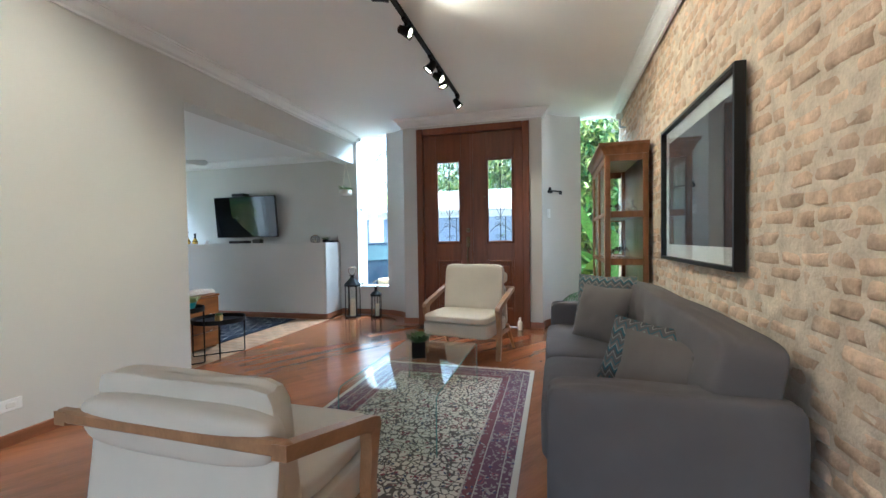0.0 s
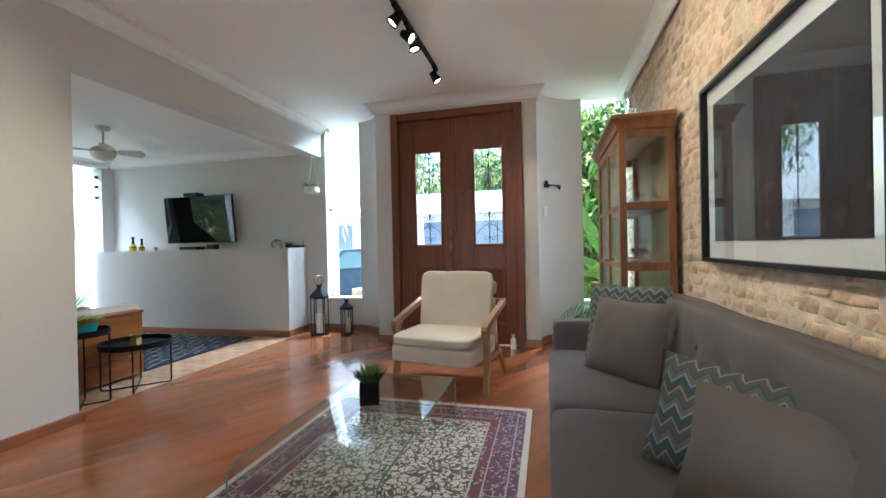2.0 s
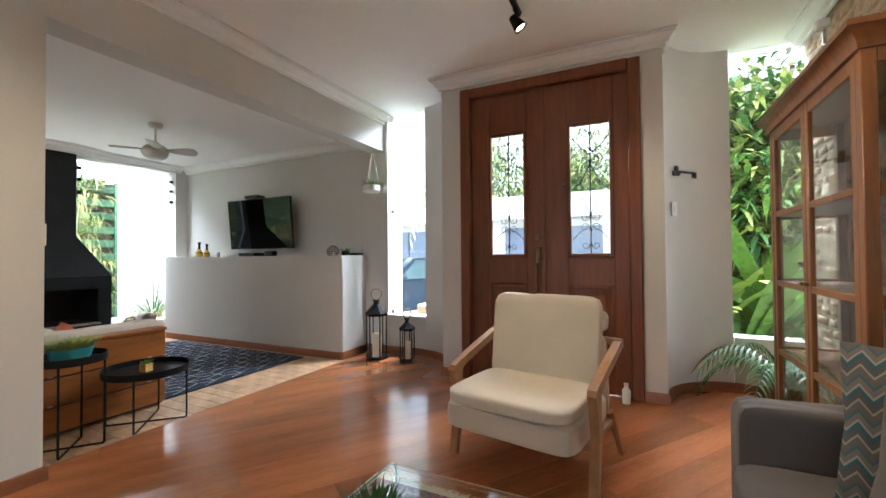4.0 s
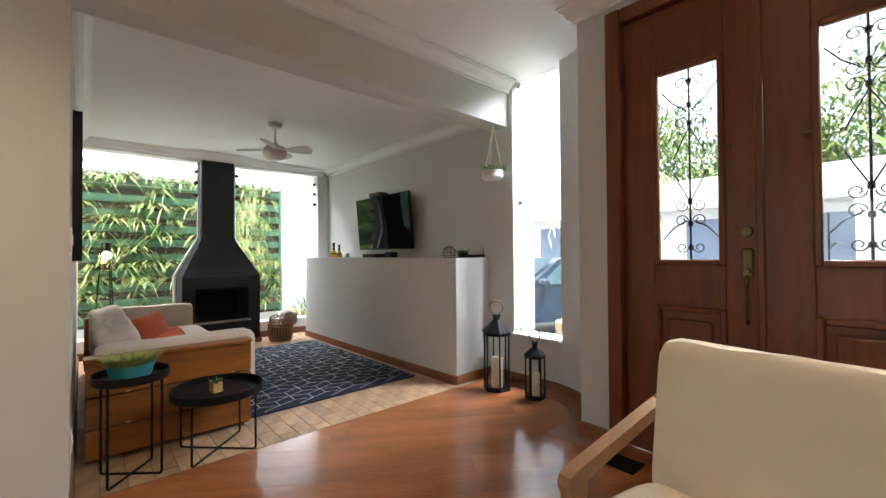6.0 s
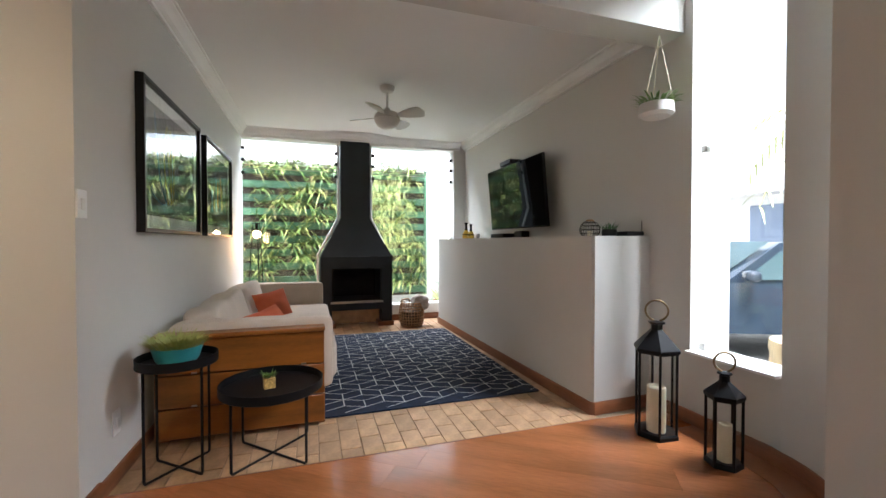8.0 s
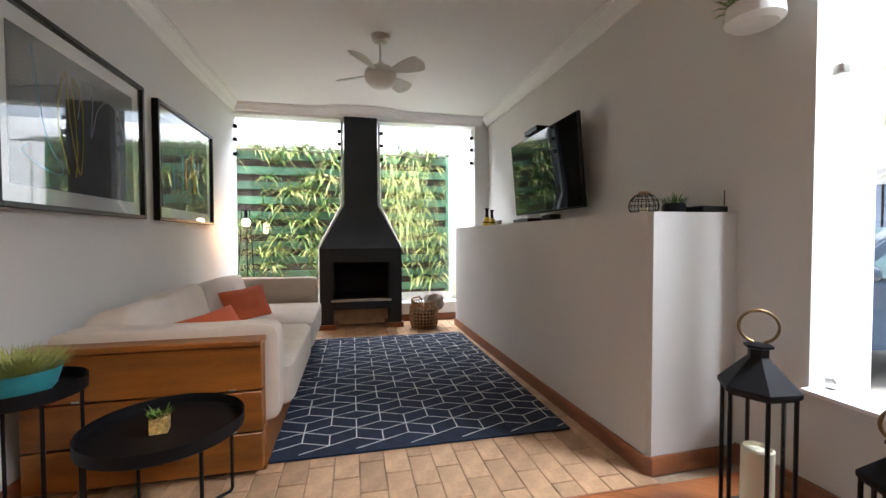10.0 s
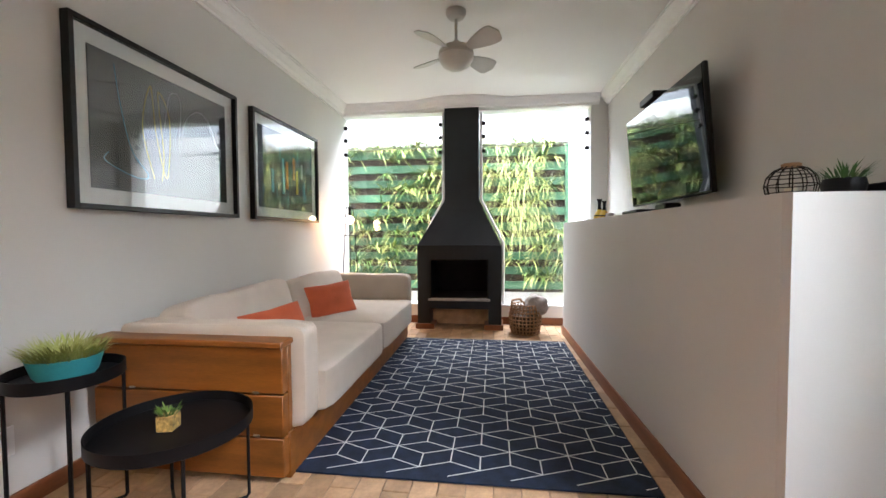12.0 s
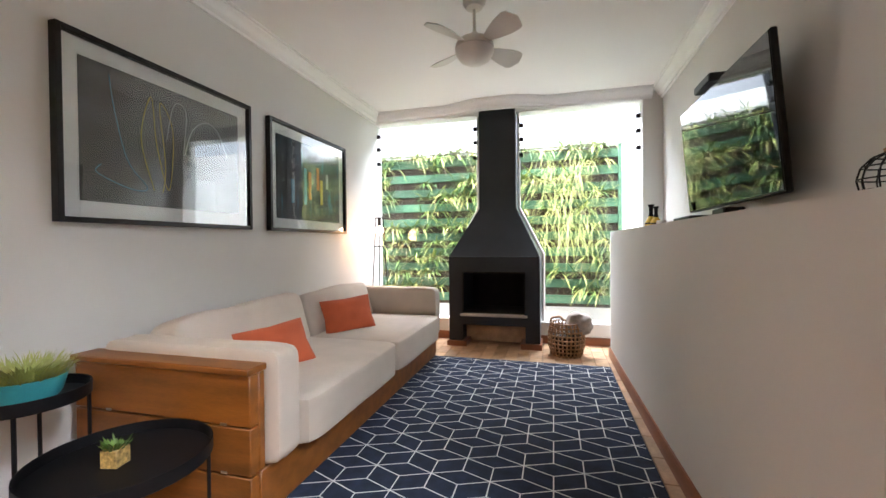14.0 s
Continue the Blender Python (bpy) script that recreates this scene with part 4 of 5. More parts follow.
lantern(pose(-3.285, 6.92, 0.001, 0, 0, 10), 0.122, 0.52, 0.64, 0.062, 0.295, "large black hexagonal lantern with a candle on the floor")
lantern(pose(-2.905, 6.985, 0.001, 0, 0, 25), 0.085, 0.365, 0.44, 0.05, 0.215, "smaller black hexagonal lantern with a candle on the floor")
mat_ob = thing("doormat_edge", "flat dark metal floor plate by the door", "floor plate")
boxpart("plate", (-1.98, 6.36, 0.001), (-1.80, 6.52, 0.012), BLACK, mat_ob, 0.003)


# ---- lounge ----
LZ = -0.014
sofa2 = thing("lounge_sofa", "beige fabric sofa in a pine board frame along the wall", "sofa")
for z0, z1 in ((0.03, 0.205), (0.213, 0.40), (0.408, 0.613)):
    boxpart("board", (-4.10, 4.06, z0 + LZ), (-4.05, 5.0, z1 + LZ), PINE, sofa2, 0.004)
boxpart("post", (-4.135, 4.95, 0.2), (-4.102, 5.0, 0.60), PINE, sofa2, 0.004)
boxpart("post", (-4.135, 4.06, LZ), (-4.102, 4.12, 0.60), PINE, sofa2, 0.004)
boxpart("cap_board", (-4.16, 4.05, 0.60), (-4.035, 5.005, 0.628), PINE, sofa2, 0.005)
for y in (4.25, 4.86):
    for z in (0.20, 0.394):
        boxpart("bolt", (-4.048, y, z), (-4.044, y + 0.03, z + 0.010), STEEL, sofa2, 0.001, "small steel spacer")
boxpart("plinth", (-6.60, 4.10, 0.0), (-4.14, 4.96, 0.19), BLACK, sofa2, 0)
boxpart("front_board", (-6.62, 4.962, LZ), (-4.102, 5.004, 0.197), PINE, sofa2, 0.004)
boxpart("far_panel", (-6.66, 4.06, 0.01), (-6.62, 5.0, 0.58), PINE, sofa2, 0.004)
bm = bmesh.new()
cushion(bm, (-4.30, 4.10, 0.195), (-4.14, 5.06, 0.675), 14, 16)
part("arm", bm, BEIGE, sofa2)
bm = bmesh.new()
cushion(bm, (-6.63, 4.10, 0.195), (-6.48, 5.05, 0.68), 14, 16)
part("arm", bm, BEIGE, sofa2)
for x0, x1 in ((-6.48, -5.40), (-5.395, -4.30)):
    bm = bmesh.new()
    cushion(bm, (x0, 4.15, 0.195), (x1, 5.10, 0.43), 14, 14, sag=-0.012)
    part("seat_cushion", bm, BEIGE, sofa2)
    bm = bmesh.new()
    cushion(bm, (x0 + 0.01, -0.125, -0.20), (x1 - 0.01, 0.125, 0.205), 7, 26)
    for v in bm.verts:
        v.co.y += 0.02 * noise.noise(Vector((v.co.x * 9, v.co.z * 4, x0))) * max(0.2, v.co.z * 4)
        v.co.z -= 0.03 * max(0, v.co.z) * 4 * noise.noise(Vector((v.co.x * 3, 2.0, x0)))
    part("back_cushion", bm, BEIGE, sofa2, "", pose(0, 4.27, 0.535, 16))
scatter(ORANGE, "burnt orange pillow lying against the beige sofa back", pose(-4.70, 4.62, 0.525, 34, 6, -30), 0.40, 0.29, 0.13)
scatter(ORANGE, "burnt orange pillow leaning upright on the beige sofa", pose(-5.66, 4.56, 0.545, 22, 4, -38), 0.42, 0.29, 0.13)


def tray_table(m, r, h, label):
    t = thing("tray_table", label, "side table", m, "pair of tray tables")
    bm = bmesh.new()
    lathe(bm, [(r * 0.98, h - 0.004), (r, h), (r, h + 0.045), (r - 0.004, h + 0.045), (r - 0.005, h + 0.006), (0, h + 0.005)], n=40)
    part("tray", bm, BLACK, t)
    q = r * 0.94
    for k in range(4):
        a = radians(45 + 90 * k)
        x, y = q * math.cos(a), q * math.sin(a)
        bm = bmesh.new()
        pipe(bm, [(x, y, h), (x, y, 0.018), (x * 0.96, y * 0.96, 0.007)], 0.007)
        part("leg", bm, BLACK, t)
    for k in (0, 1):
        a = radians(45 + 90 * k)
        x, y = q * 0.97 * math.cos(a), q * 0.97 * math.sin(a)
        bm = bmesh.new()
        rod(bm, (x, y, 0.007), (-x, -y, 0.007), 0.0065)
        part("cross_bar", bm, BLACK, t)


tray_table(pose(-3.765, 4.262, LZ, 0, 0, 5), 0.185, 0.555, "tall round black metal tray table beside the pine sofa")
tray_table(pose(-3.775, 4.715, LZ, 0, 0, 0), 0.27, 0.372, "low round black metal tray table beside the pine sofa")
bm = bmesh.new()
lathe(bm, [(0.085, 0), (0.10, 0.02), (0.118, 0.085), (0.113, 0.085), (0.10, 0.07), (0, 0.07)], n=28)
t, pot, fol = grass_pot("potted_plant", "grassy plant in a round teal bowl on the tray", pose(-3.765, 4.26, LZ + 0.562), bm, TEAL, 0.105, 0.085, 900, LEAFPALE, 5, 1.3, 0.006)
fol.location.z = 0.07
bm = bmesh.new()
bbox(bm, (-0.03, -0.03, 0), (0.03, 0.03, 0.06), 0.003)
t, pot, fol = grass_pot("potted_succulent", "tiny green succulent in a clear gold cube on the tray", pose(-3.76, 4.70, LZ + 0.379, 0, 0, 12), bm, mat("gold_moss", (0.45, 0.30, 0.10), 0.4, var=0.6, scale=60), 0.028, 0.032, 80, LEAF, 8, 0.8, 0.011)
fol.location.z = 0.055

# navy rug with rhombus lines
NX0, NX1, NY0, NY1 = -6.60, -4.145, 5.0, 6.635
NAVY = mat("navy_wool", (0.008, 0.017, 0.042), 0.95, var=0.5, scale=14, fine=300, bump=0.5)
LINE = mat("white_wool", (0.74, 0.73, 0.70), 0.95, var=0.1, scale=20, fine=300, bump=0)
rug2 = thing("lounge_rug", "navy blue rug with white tumbling block lines", "rug")
boxpart("surface", (NX0, NY0, LZ + 0.001), (NX1, NY1, LZ + 0.011), NAVY, rug2, 0.003)
bm = bmesh.new()
S = 0.118
segs = set()
W3 = math.sqrt(3) * S * 1.4


def clip(p, q):
    """The piece of p-q that lies on the rug."""
    lo, hi = 0.0, 1.0
    for k, (a, b) in enumerate(((NX0 + 0.012, NX1 - 0.012), (NY0 + 0.012, NY1 - 0.012))):
        d = q[k] - p[k]
        if abs(d) < 1e-9:
            if not a <= p[k] <= b:
                return None
            continue
        u, v = sorted(((a - p[k]) / d, (b - p[k]) / d))
        lo, hi = max(lo, u), min(hi, v)
    if hi - lo < 0.05:
        return None
    return [tuple(p[k] + (q[k] - p[k]) * f for k in (0, 1)) for f in (lo, hi)]


for i in range(-2, 14):
    for j in range(-2, 14):
        cx, cy = NX0 + i * 1.5 * S, NY0 + (j + 0.5 * (i % 2)) * W3
        corner = [(cx + S * math.cos(radians(60 * k)), cy + 1.4 * S * math.sin(radians(60 * k))) for k in range(6)]
        for k in range(3):
            segs.add((corner[k], corner[k + 1]))
        for k in (1, 3, 5):
            segs.add(((cx, cy), corner[k]))
for p, q in sorted(segs):
    c = clip(p, q)
    if c:
        a, b = Vector((*c[0], 0)), Vector((*c[1], 0))
        nrm = (b - a).cross(Vector((0, 0, 1))).normalized() * 0.0031
        e = (b - a).normalized() * 0.003
        z = Vector((0, 0, LZ + 0.0125))
        vs = [bm.verts.new(v + z) for v in (a - e + nrm, b + e + nrm, b + e - nrm, a - e - nrm)]
        bm.faces.new(vs)
part("line_pattern", bm, LINE, rug2, "white raised lines")

# fireplace
fire = thing("fireplace", "charcoal steel fireplace with a tapered hood and flue", "fireplace")
FX, FY0, FY1, FB = -7.08, 5.03, 6.01, -7.75
for n, lo, hi in (("side_panel", (FB, FY0, 0.04), (FX, FY0 + 0.15, 0.965)), ("side_panel", (FB, FY1 - 0.15, 0.04), (FX, FY1, 0.965)), ("lintel", (FB, FY0 + 0.15, 0.80), (FX, FY1 - 0.15, 0.965)), ("base_panel", (FB, FY0 + 0.15, 0.22), (FX, FY1 - 0.15, 0.335))):
    boxpart(n, lo, hi, CHARCOAL, fire, 0)
bm = bmesh.new()
ring = lambda x0, x1, y0, y1, z: [bm.verts.new(v) for v in ((x0, y0, z), (x1, y0, z), (x1, y1, z), (x0, y1, z))]
r1, r2, r3 = ring(FB, FX, FY0, FY1, 0.966), ring(-7.72, -7.40, 5.32, 5.74, 1.51), ring(-7.72, -7.40, 5.32, 5.74, 2.70)
for a, b in ((r1, r2), (r2, r3)):
    for k in range(4):
        bm.faces.new((a[k], a[(k + 1) % 4], b[(k + 1) % 4], b[k]))
bm.faces.new(r1[::-1])
part("hood", bm, CHARCOAL, fire)
bm = bmesh.new()
bbox(bm, (FB + 0.02, FY0 + 0.15, 0.336), (FB + 0.04, FY1 - 0.15, 0.80))
bbox(bm, (FB + 0.02, FY0 + 0.15, 0.336), (FX - 0.05, FY1 - 0.15, 0.345))
part("firebox", bm, SOOT, fire, "sooty black fire box")
for lo, hi in (((FX - 0.03, FY0 + 0.15, 0.79), (FX + 0.004, FY1 - 0.15, 0.80)), ((FX - 0.03, FY0 + 0.15, 0.345), (FX + 0.004, FY0 + 0.162, 0.79)), ((FX - 0.03, FY1 - 0.162, 0.345), (FX + 0.004, FY1 - 0.15, 0.79))):
    boxpart("opening_trim", lo, hi, BLACK, fire, 0)
boxpart("hearth_shelf", (FX - 0.2, FY0 + 0.13, 0.318), (FX + 0.03, FY1 - 0.13, 0.343), mat("stone", (0.40, 0.37, 0.34), 0.6, var=0.2, scale=12), fire, 0.004, "grey stone hearth lip")
boxpart("drawer_back", (FX - 0.25, FY0 + 0.15, 0.0), (FX - 0.22, FY1 - 0.15, 0.22), TILE, fire, 0)
for y0, y1 in ((FY0 - 0.02, FY0 + 0.20), (FY1 - 0.20, FY1 + 0.02)):
    boxpart("wood_foot", (FB, y0, LZ), (FX + 0.03, y1, 0.045), TRIMWOOD, fire, 0.004)
bm = bmesh.new()
for s, (ya, yb) in ((1, (FY0, 5.32)), (-1, (FY1, 5.74))):
    o = -0.028 * s
    for p, q in (((XG - 0.075, ya + o, 0.22), (XG - 0.075, ya + o, 0.98)), ((XG - 0.075, ya + o, 0.98), (XG - 0.075, yb + o, 1.52)), ((XG - 0.075, yb + o, 1.52), (XG - 0.075, yb + o, 2.6))):
        rod(bm, p, q, 0.018, n=6)
part("seal", bm, WHITE, glass, "white seal round the fireplace hood")
for y0, y1, top in ((5.0, 5.3, 0.98), (5.76, 6.05, 0.98)):
    bm = bmesh.new()
    ins = y0 < 5.5
    q = [(5.0, 0.98), (5.28, 1.5), (5.0, 1.5)] if ins else [(6.045, 0.98), (5.77, 1.5), (6.045, 1.5)]
    f = bm.faces.new([bm.verts.new((XG - 0.084, y, z)) for y, z in q])
    bmesh.ops.solidify(bm, geom=[f], thickness=0.01)
    part("pane", bm, GLASS, glass).visible_shadow = False

# basket with throw
basket = thing("basket", "woven wicker basket standing by the fireplace", "basket", pose(-6.97, 6.27, LZ))
bm = bmesh.new()
for k in range(26):
    a0 = 2 * math.pi * k / 26
    pts = []
    for j in range(7):
        z = j / 6 * 0.33
        r = 0.145 + 0.028 * math.sin(j / 6 * math.pi) + 0.005 * (-1) ** (j + k)
        pts.append((r * math.cos(a0), r * math.sin(a0), z))
    pipe(bm, pts, 0.009, 5)
for j in range(9):
    z = 0.012 + j * 0.039
    r = 0.147 + 0.028 * math.sin(z / 0.33 * math.pi)
    pipe(bm, [((r + 0.004 * (-1) ** (k + j)) * math.cos(2 * math.pi * k / 26), (r + 0.004 * (-1) ** (k + j)) * math.sin(2 * math.pi * k / 26), z) for k in range(27)], 0.008, 5)
part("weave", bm, WICKER, basket)
# solid plug in dark soil colour gives the basket's hollow its shade
bm = bmesh.new()
lathe(bm, [(0.13, 0.01), (0.14, 0.2), (0.0, 0.21)], n=16)
part("shade_core", bm, SOIL, basket, "near-black filling that stands for the shaded inside of the basket")
bm = bmesh.new()
pipe(bm, [(0.0, -0.155 + 0.0, 0.32), (0.02, -0.14, 0.37), (0.02, -0.06, 0.385), (0.0, -0.02, 0.34)], 0.012, 8)
part("handle", bm, WICKER, basket)
throw = thing("throw_blanket", "taupe knitted throw hanging over the basket rim", "blanket", pose(-6.96, 6.37, LZ + 0.32))
bm = bmesh.new()
cushion(bm, (-0.11, -0.10, -0.10), (0.12, 0.14, 0.11), 2.4, 12)
for v in bm.verts:
    v.co += v.co.normalized() * 0.03 * noise.noise(v.co * 13)
part("cloth", bm, THROW, throw)

# floor lamp
fl = thing("floor_lamp", "black wire tripod floor lamp with a lit globe bulb", "floor lamp", pose(-6.95, 4.26, LZ))
for k in range(3):
    a = radians(20 + 120 * k)
    bm = bmesh.new()
    pipe(bm, [(0.14 * math.cos(a), 0.14 * math.sin(a), 0), (0.045 * math.cos(a), 0.045 * math.sin(a), 1.42)], 0.006)
    part("leg", bm, BLACK, fl)
bm = bmesh.new()
for z, r in ((1.42, 0.047), (1.10, 0.066)):
    ringbm = bmesh.new()
    pipe(ringbm, [(r * math.cos(2 * math.pi * k / 18), r * math.sin(2 * math.pi * k / 18), z) for k in range(19)], 0.005)
    part("ring", ringbm, BLACK, fl)
rod(bm, (0, 0, 1.42), (0, 0, 1.33), 0.018, n=10)
pipe(bm, [(-0.045, 0, 1.42), (0.045, 0, 1.42)], 0.005)
part("socket", bm, BLACK, fl)
bm = bmesh.new()
bmesh.ops.create_uvsphere(bm, u_segments=16, v_segments=10, radius=0.045, matrix=Matrix.Translation((0, 0, 1.28)))
part("bulb", bm, BULB, fl, "glowing warm globe bulb")
_, pl = lamp("floor_lamp_light", "POINT", pose(-6.95, 4.26, 1.20), 2.6, (1.0, 0.47, 0.14))
pl.shadow_soft_size = 0.05

# pictures
CHALK = [mat("chalk_" + n, c, 0.9, bump=0) for n, c in (("white", (0.45, 0.46, 0.46)), ("yellow", (0.55, 0.42, 0.06)), ("blue", (0.10, 0.30, 0.45)), ("orange", (0.6, 0.2, 0.05)))]
p1 = framed("wall_picture", "black framed chalkboard scribble print on the wall", 1.20, 0.89, pose(-4.61, YP, 1.67, 0, 0, 180), mat("chalk_black", (0.016, 0.018, 0.021), 0.7, var=0.5, scale=3, fine=14, bump=0), 0.025, 0.105)
p2 = framed("wall_picture", "black framed dark print with bright strokes on the wall", 1.19, 0.89, pose(-6.005, YP, 1.67, 0, 0, 180), print_mat("stroke_print", (0.018, 0.022, 0.028), [((0.03, 0.16, 0.22), (6, 1, 1)), ((0.09, 0.10, 0.10), (3, 3, 3))]), 0.025, 0.105)
# the picture's own x runs against the world's; strokes are drawn in it
for c, rows in ((2, [(0.36 + 0.0, 0.30), (0.33, 0.10), (0.27, -0.12), (0.17, -0.24), (0.25, -0.26), (0.42, -0.20), (0.40, -0.15)]),
                (1, [(0.13, -0.25), (0.20, 0.02), (0.14, 0.26), (0.11, 0.0), (0.04, -0.24), (0.01, 0.10), (0.09, 0.24), (0.06, -0.1), (0.08, -0.27)]),
                (0, [(0.05, 0.05), (0.0, 0.26), (-0.08, 0.24), (-0.06, -0.02), (-0.12, 0.14), (-0.22, 0.22), (-0.32, 0.18), (-0.40, 0.02)])):
    bm = bmesh.new()
    pts = []
    for k in range(len(rows) - 1):
        a, b = Vector(rows[k]), Vector(rows[k + 1])
        pa, nb = Vector(rows[max(k - 1, 0)]), Vector(rows[min(k + 2, len(rows) - 1)])
        for j in range(8):
            u = j / 8
            p = 0.5 * ((2 * a) + (b - pa) * u + (2 * pa - 5 * a + 4 * b - nb) * u * u + (3 * a - pa - 3 * b + nb) * u ** 3)
            pts.append((-p.x, -0.0185, p.y))
    pipe(bm, pts, 0.0026, 4)
    part("chalk_line", bm, CHALK[c], p1)
for x, z0, z1, c in ((0.10, -0.20, 0.12, 2), (0.03, -0.15, 0.10, 3), (-0.10, -0.05, 0.16, 3), (-0.16, -0.18, 0.05, 1), (0.28, -0.2, 0.0, 2), (-0.26, -0.02, 0.12, 0)):
    boxpart("paint_stroke", (-x - 0.02, -0.019, z0), (-x + 0.02, -0.0165, z1), CHALK[c], p2, 0)

# television
tv = thing("television", "flat black television tilted forward above the half wall", "television", pose(-5.475, 7.11, 1.685, 5.0))
boxpart("casing", (-0.65, -0.012, -0.365), (0.65, 0.018, 0.365), PLASTIC, tv, 0.006)
boxpart("screen", (-0.638, -0.016, -0.35), (0.638, -0.011, 0.355), SCREEN, tv, 0)
boxpart("wall_mount", (-0.2, 0.018, -0.15), (0.2, 0.125, 0.15), PLASTIC, tv, 0.01)
box1 = thing("set_top_box", "small black box on top of the television", "box")
boxpart("case", (-5.70, 7.03, 2.05), (-5.44, 7.18, 2.10), PLASTIC, box1, 0.006)
box2 = thing("console_box", "flat black electronic box under the television", "box")
boxpart("case", (-5.66, 6.90, 1.214), (-5.34, 7.08, 1.262), PLASTIC, box2, 0.006)
box3 = thing("sensor_bar", "small black sensor box beside the console", "box")
boxpart("case", (-5.24, 6.98, 1.214), (-5.08, 7.08, 1.285), PLASTIC, box3, 0.008)
LT = 1.213
for x, s in ((-6.66, 1.05), (-6.48, 0.9)):
    v = thing("vase", "small yellow and black striped vase on the half wall", "vase", pose(x, 6.98, LT), "pair of vases")
    for n, mt, pr in (("belly", YELLOW, [(0.040, 0.0), (0.052, 0.02), (0.050, 0.05)]), ("dark_band", BLACK, [(0.0505, 0.05), (0.047, 0.064)]), ("shoulder", YELLOW, [(0.047, 0.064), (0.032, 0.095), (0.021, 0.115)]), ("neck", BLACK, [(0.021, 0.115), (0.015, 0.15), (0.017, 0.19), (0.027, 0.215), (0.022, 0.215), (0.012, 0.17)])):
        bm = bmesh.new()
        lathe(bm, [(r * s, z * s) for r, z in pr], n=20)
        part(n, bm, mt, v)
cup = thing("cup", "small white cup on the half wall", "cup", pose(-6.18, 6.95, LT))
bm = bmesh.new()
lathe(bm, [(0.028, 0), (0.034, 0.03), (0.034, 0.062), (0.029, 0.062), (0.027, 0.01)], n=18)
part("body", bm, CERAMIC, cup)
cage = thing("wire_lantern", "round dark wire candle holder with a wooden top", "candle holder", pose(-3.98, 6.97, LT) @ Matrix.Diagonal((0.75, 0.75, 0.68, 1)))
bm = bmesh.new()
for k in range(12):
    a = 2 * math.pi * k / 12
    pipe(bm, [(r * math.cos(a), r * math.sin(a), z) for r, z in ((0.07, 0), (0.095, 0.035), (0.102, 0.075), (0.092, 0.12), (0.065, 0.155), (0.035, 0.17))], 0.0028, 4)
for r, z in ((0.07, 0.002), (0.095, 0.035), (0.102, 0.075), (0.092, 0.12), (0.065, 0.155)):
    pipe(bm, [(r * math.cos(2 * math.pi * k / 24), r * math.sin(2 * math.pi * k / 24), z) for k in range(25)], 0.0028, 4)
part("cage", bm, BLACK, cage)
bm = bmesh.new()
lathe(bm, [(0.038, 0.168), (0.04, 0.185), (0.03, 0.19), (0.0, 0.19)], n=16)
part("top", bm, WICKER, cage)
bm = bmesh.new()
lathe(bm, [(0.025, 0.003), (0.025, 0.06), (0.0, 0.061)], n=14)
part("candle", bm, CANDLE, cage)
bm = bmesh.new()
lathe(bm, [(0.05, 0), (0.055, 0.03), (0.05, 0.05), (0.0, 0.05)], n=16)
t, pot, fol = grass_pot("potted_plant", "dark spiky plant in a low black pot on the half wall", pose(-3.80, 7.00, LT), bm, BLACK, 0.045, 0.055, 90, LEAFDARK, 12, 0.9, 0.008)
fol.location.z = 0.04
router = thing("router", "flat black router with a short antenna", "router")
boxpart("case", (-3.90, 7.06, LT + 0.001), (-3.685, 7.21, LT + 0.032), PLASTIC, router, 0.005)
bm = bmesh.new()
rod(bm, (-3.70, 7.20, LT + 0.02), (-3.70, 7.20, LT + 0.11), 0.0025)
part("antenna", bm, PLASTIC, router)

# hanging planter
hp = thing("hanging_planter", "white bowl planter hung by cords near the window", "planter", pose(-3.47, 7.09, 1.99))
bm = bmesh.new()
lathe(bm, [(0.085, 0), (0.108, 0.02), (0.102, 0.085), (0.094, 0.085), (0.09, 0.07), (0, 0.07)], n=28)
part("bowl", bm, CERAMIC, hp)
for k in range(3):
    a = radians(30 + 120 * k)
    bm = bmesh.new()
    rod(bm, (0.1 * math.cos(a), 0.1 * math.sin(a), 0.08), (0.0, 0.02, 0.535), 0.0022, n=5)
    part("cord", bm, CANDLE, hp)
bm = bmesh.new()
rnd = random.Random(21)
for k in range(130):
    a, q = rnd.uniform(0, 6.28), 0.085 * math.sqrt(rnd.random())
    blade(bm, (q * math.cos(a), q * math.sin(a), 0.075), a, rnd.uniform(0.06, 0.12), 0.018, 0.7, 3, rnd.uniform(0.7, 1.4))
part("foliage", bm, LEAF, hp)

# ceiling fan
FANM = mat("fan_white", (0.62, 0.61, 0.57), 0.4, var=0.05)
fan = thing("ceiling_fan", "white ceiling fan with short paddle blades and dome lamp", "ceiling fan", pose(-5.40, 5.65, H2 - 0.001))
for n, pr, mt in (("canopy", [(0.075, 0), (0.075, -0.02), (0.055, -0.05), (0.02, -0.06)], FANM), ("rod", [(0.011, -0.05), (0.011, -0.24)], FANM), ("motor", [(0.02, -0.21), (0.035, -0.235), (0.10, -0.26), (0.125, -0.29), (0.13, -0.32), (0.12, -0.33)], FANM), ("dome_lamp", [(0.128, -0.325), (0.125, -0.35), (0.10, -0.39), (0.055, -0.415), (0.0, -0.42)], CERAMIC)):
    bm = bmesh.new()
    lathe(bm, pr, n=28)
    part(n, bm, mt, fan)
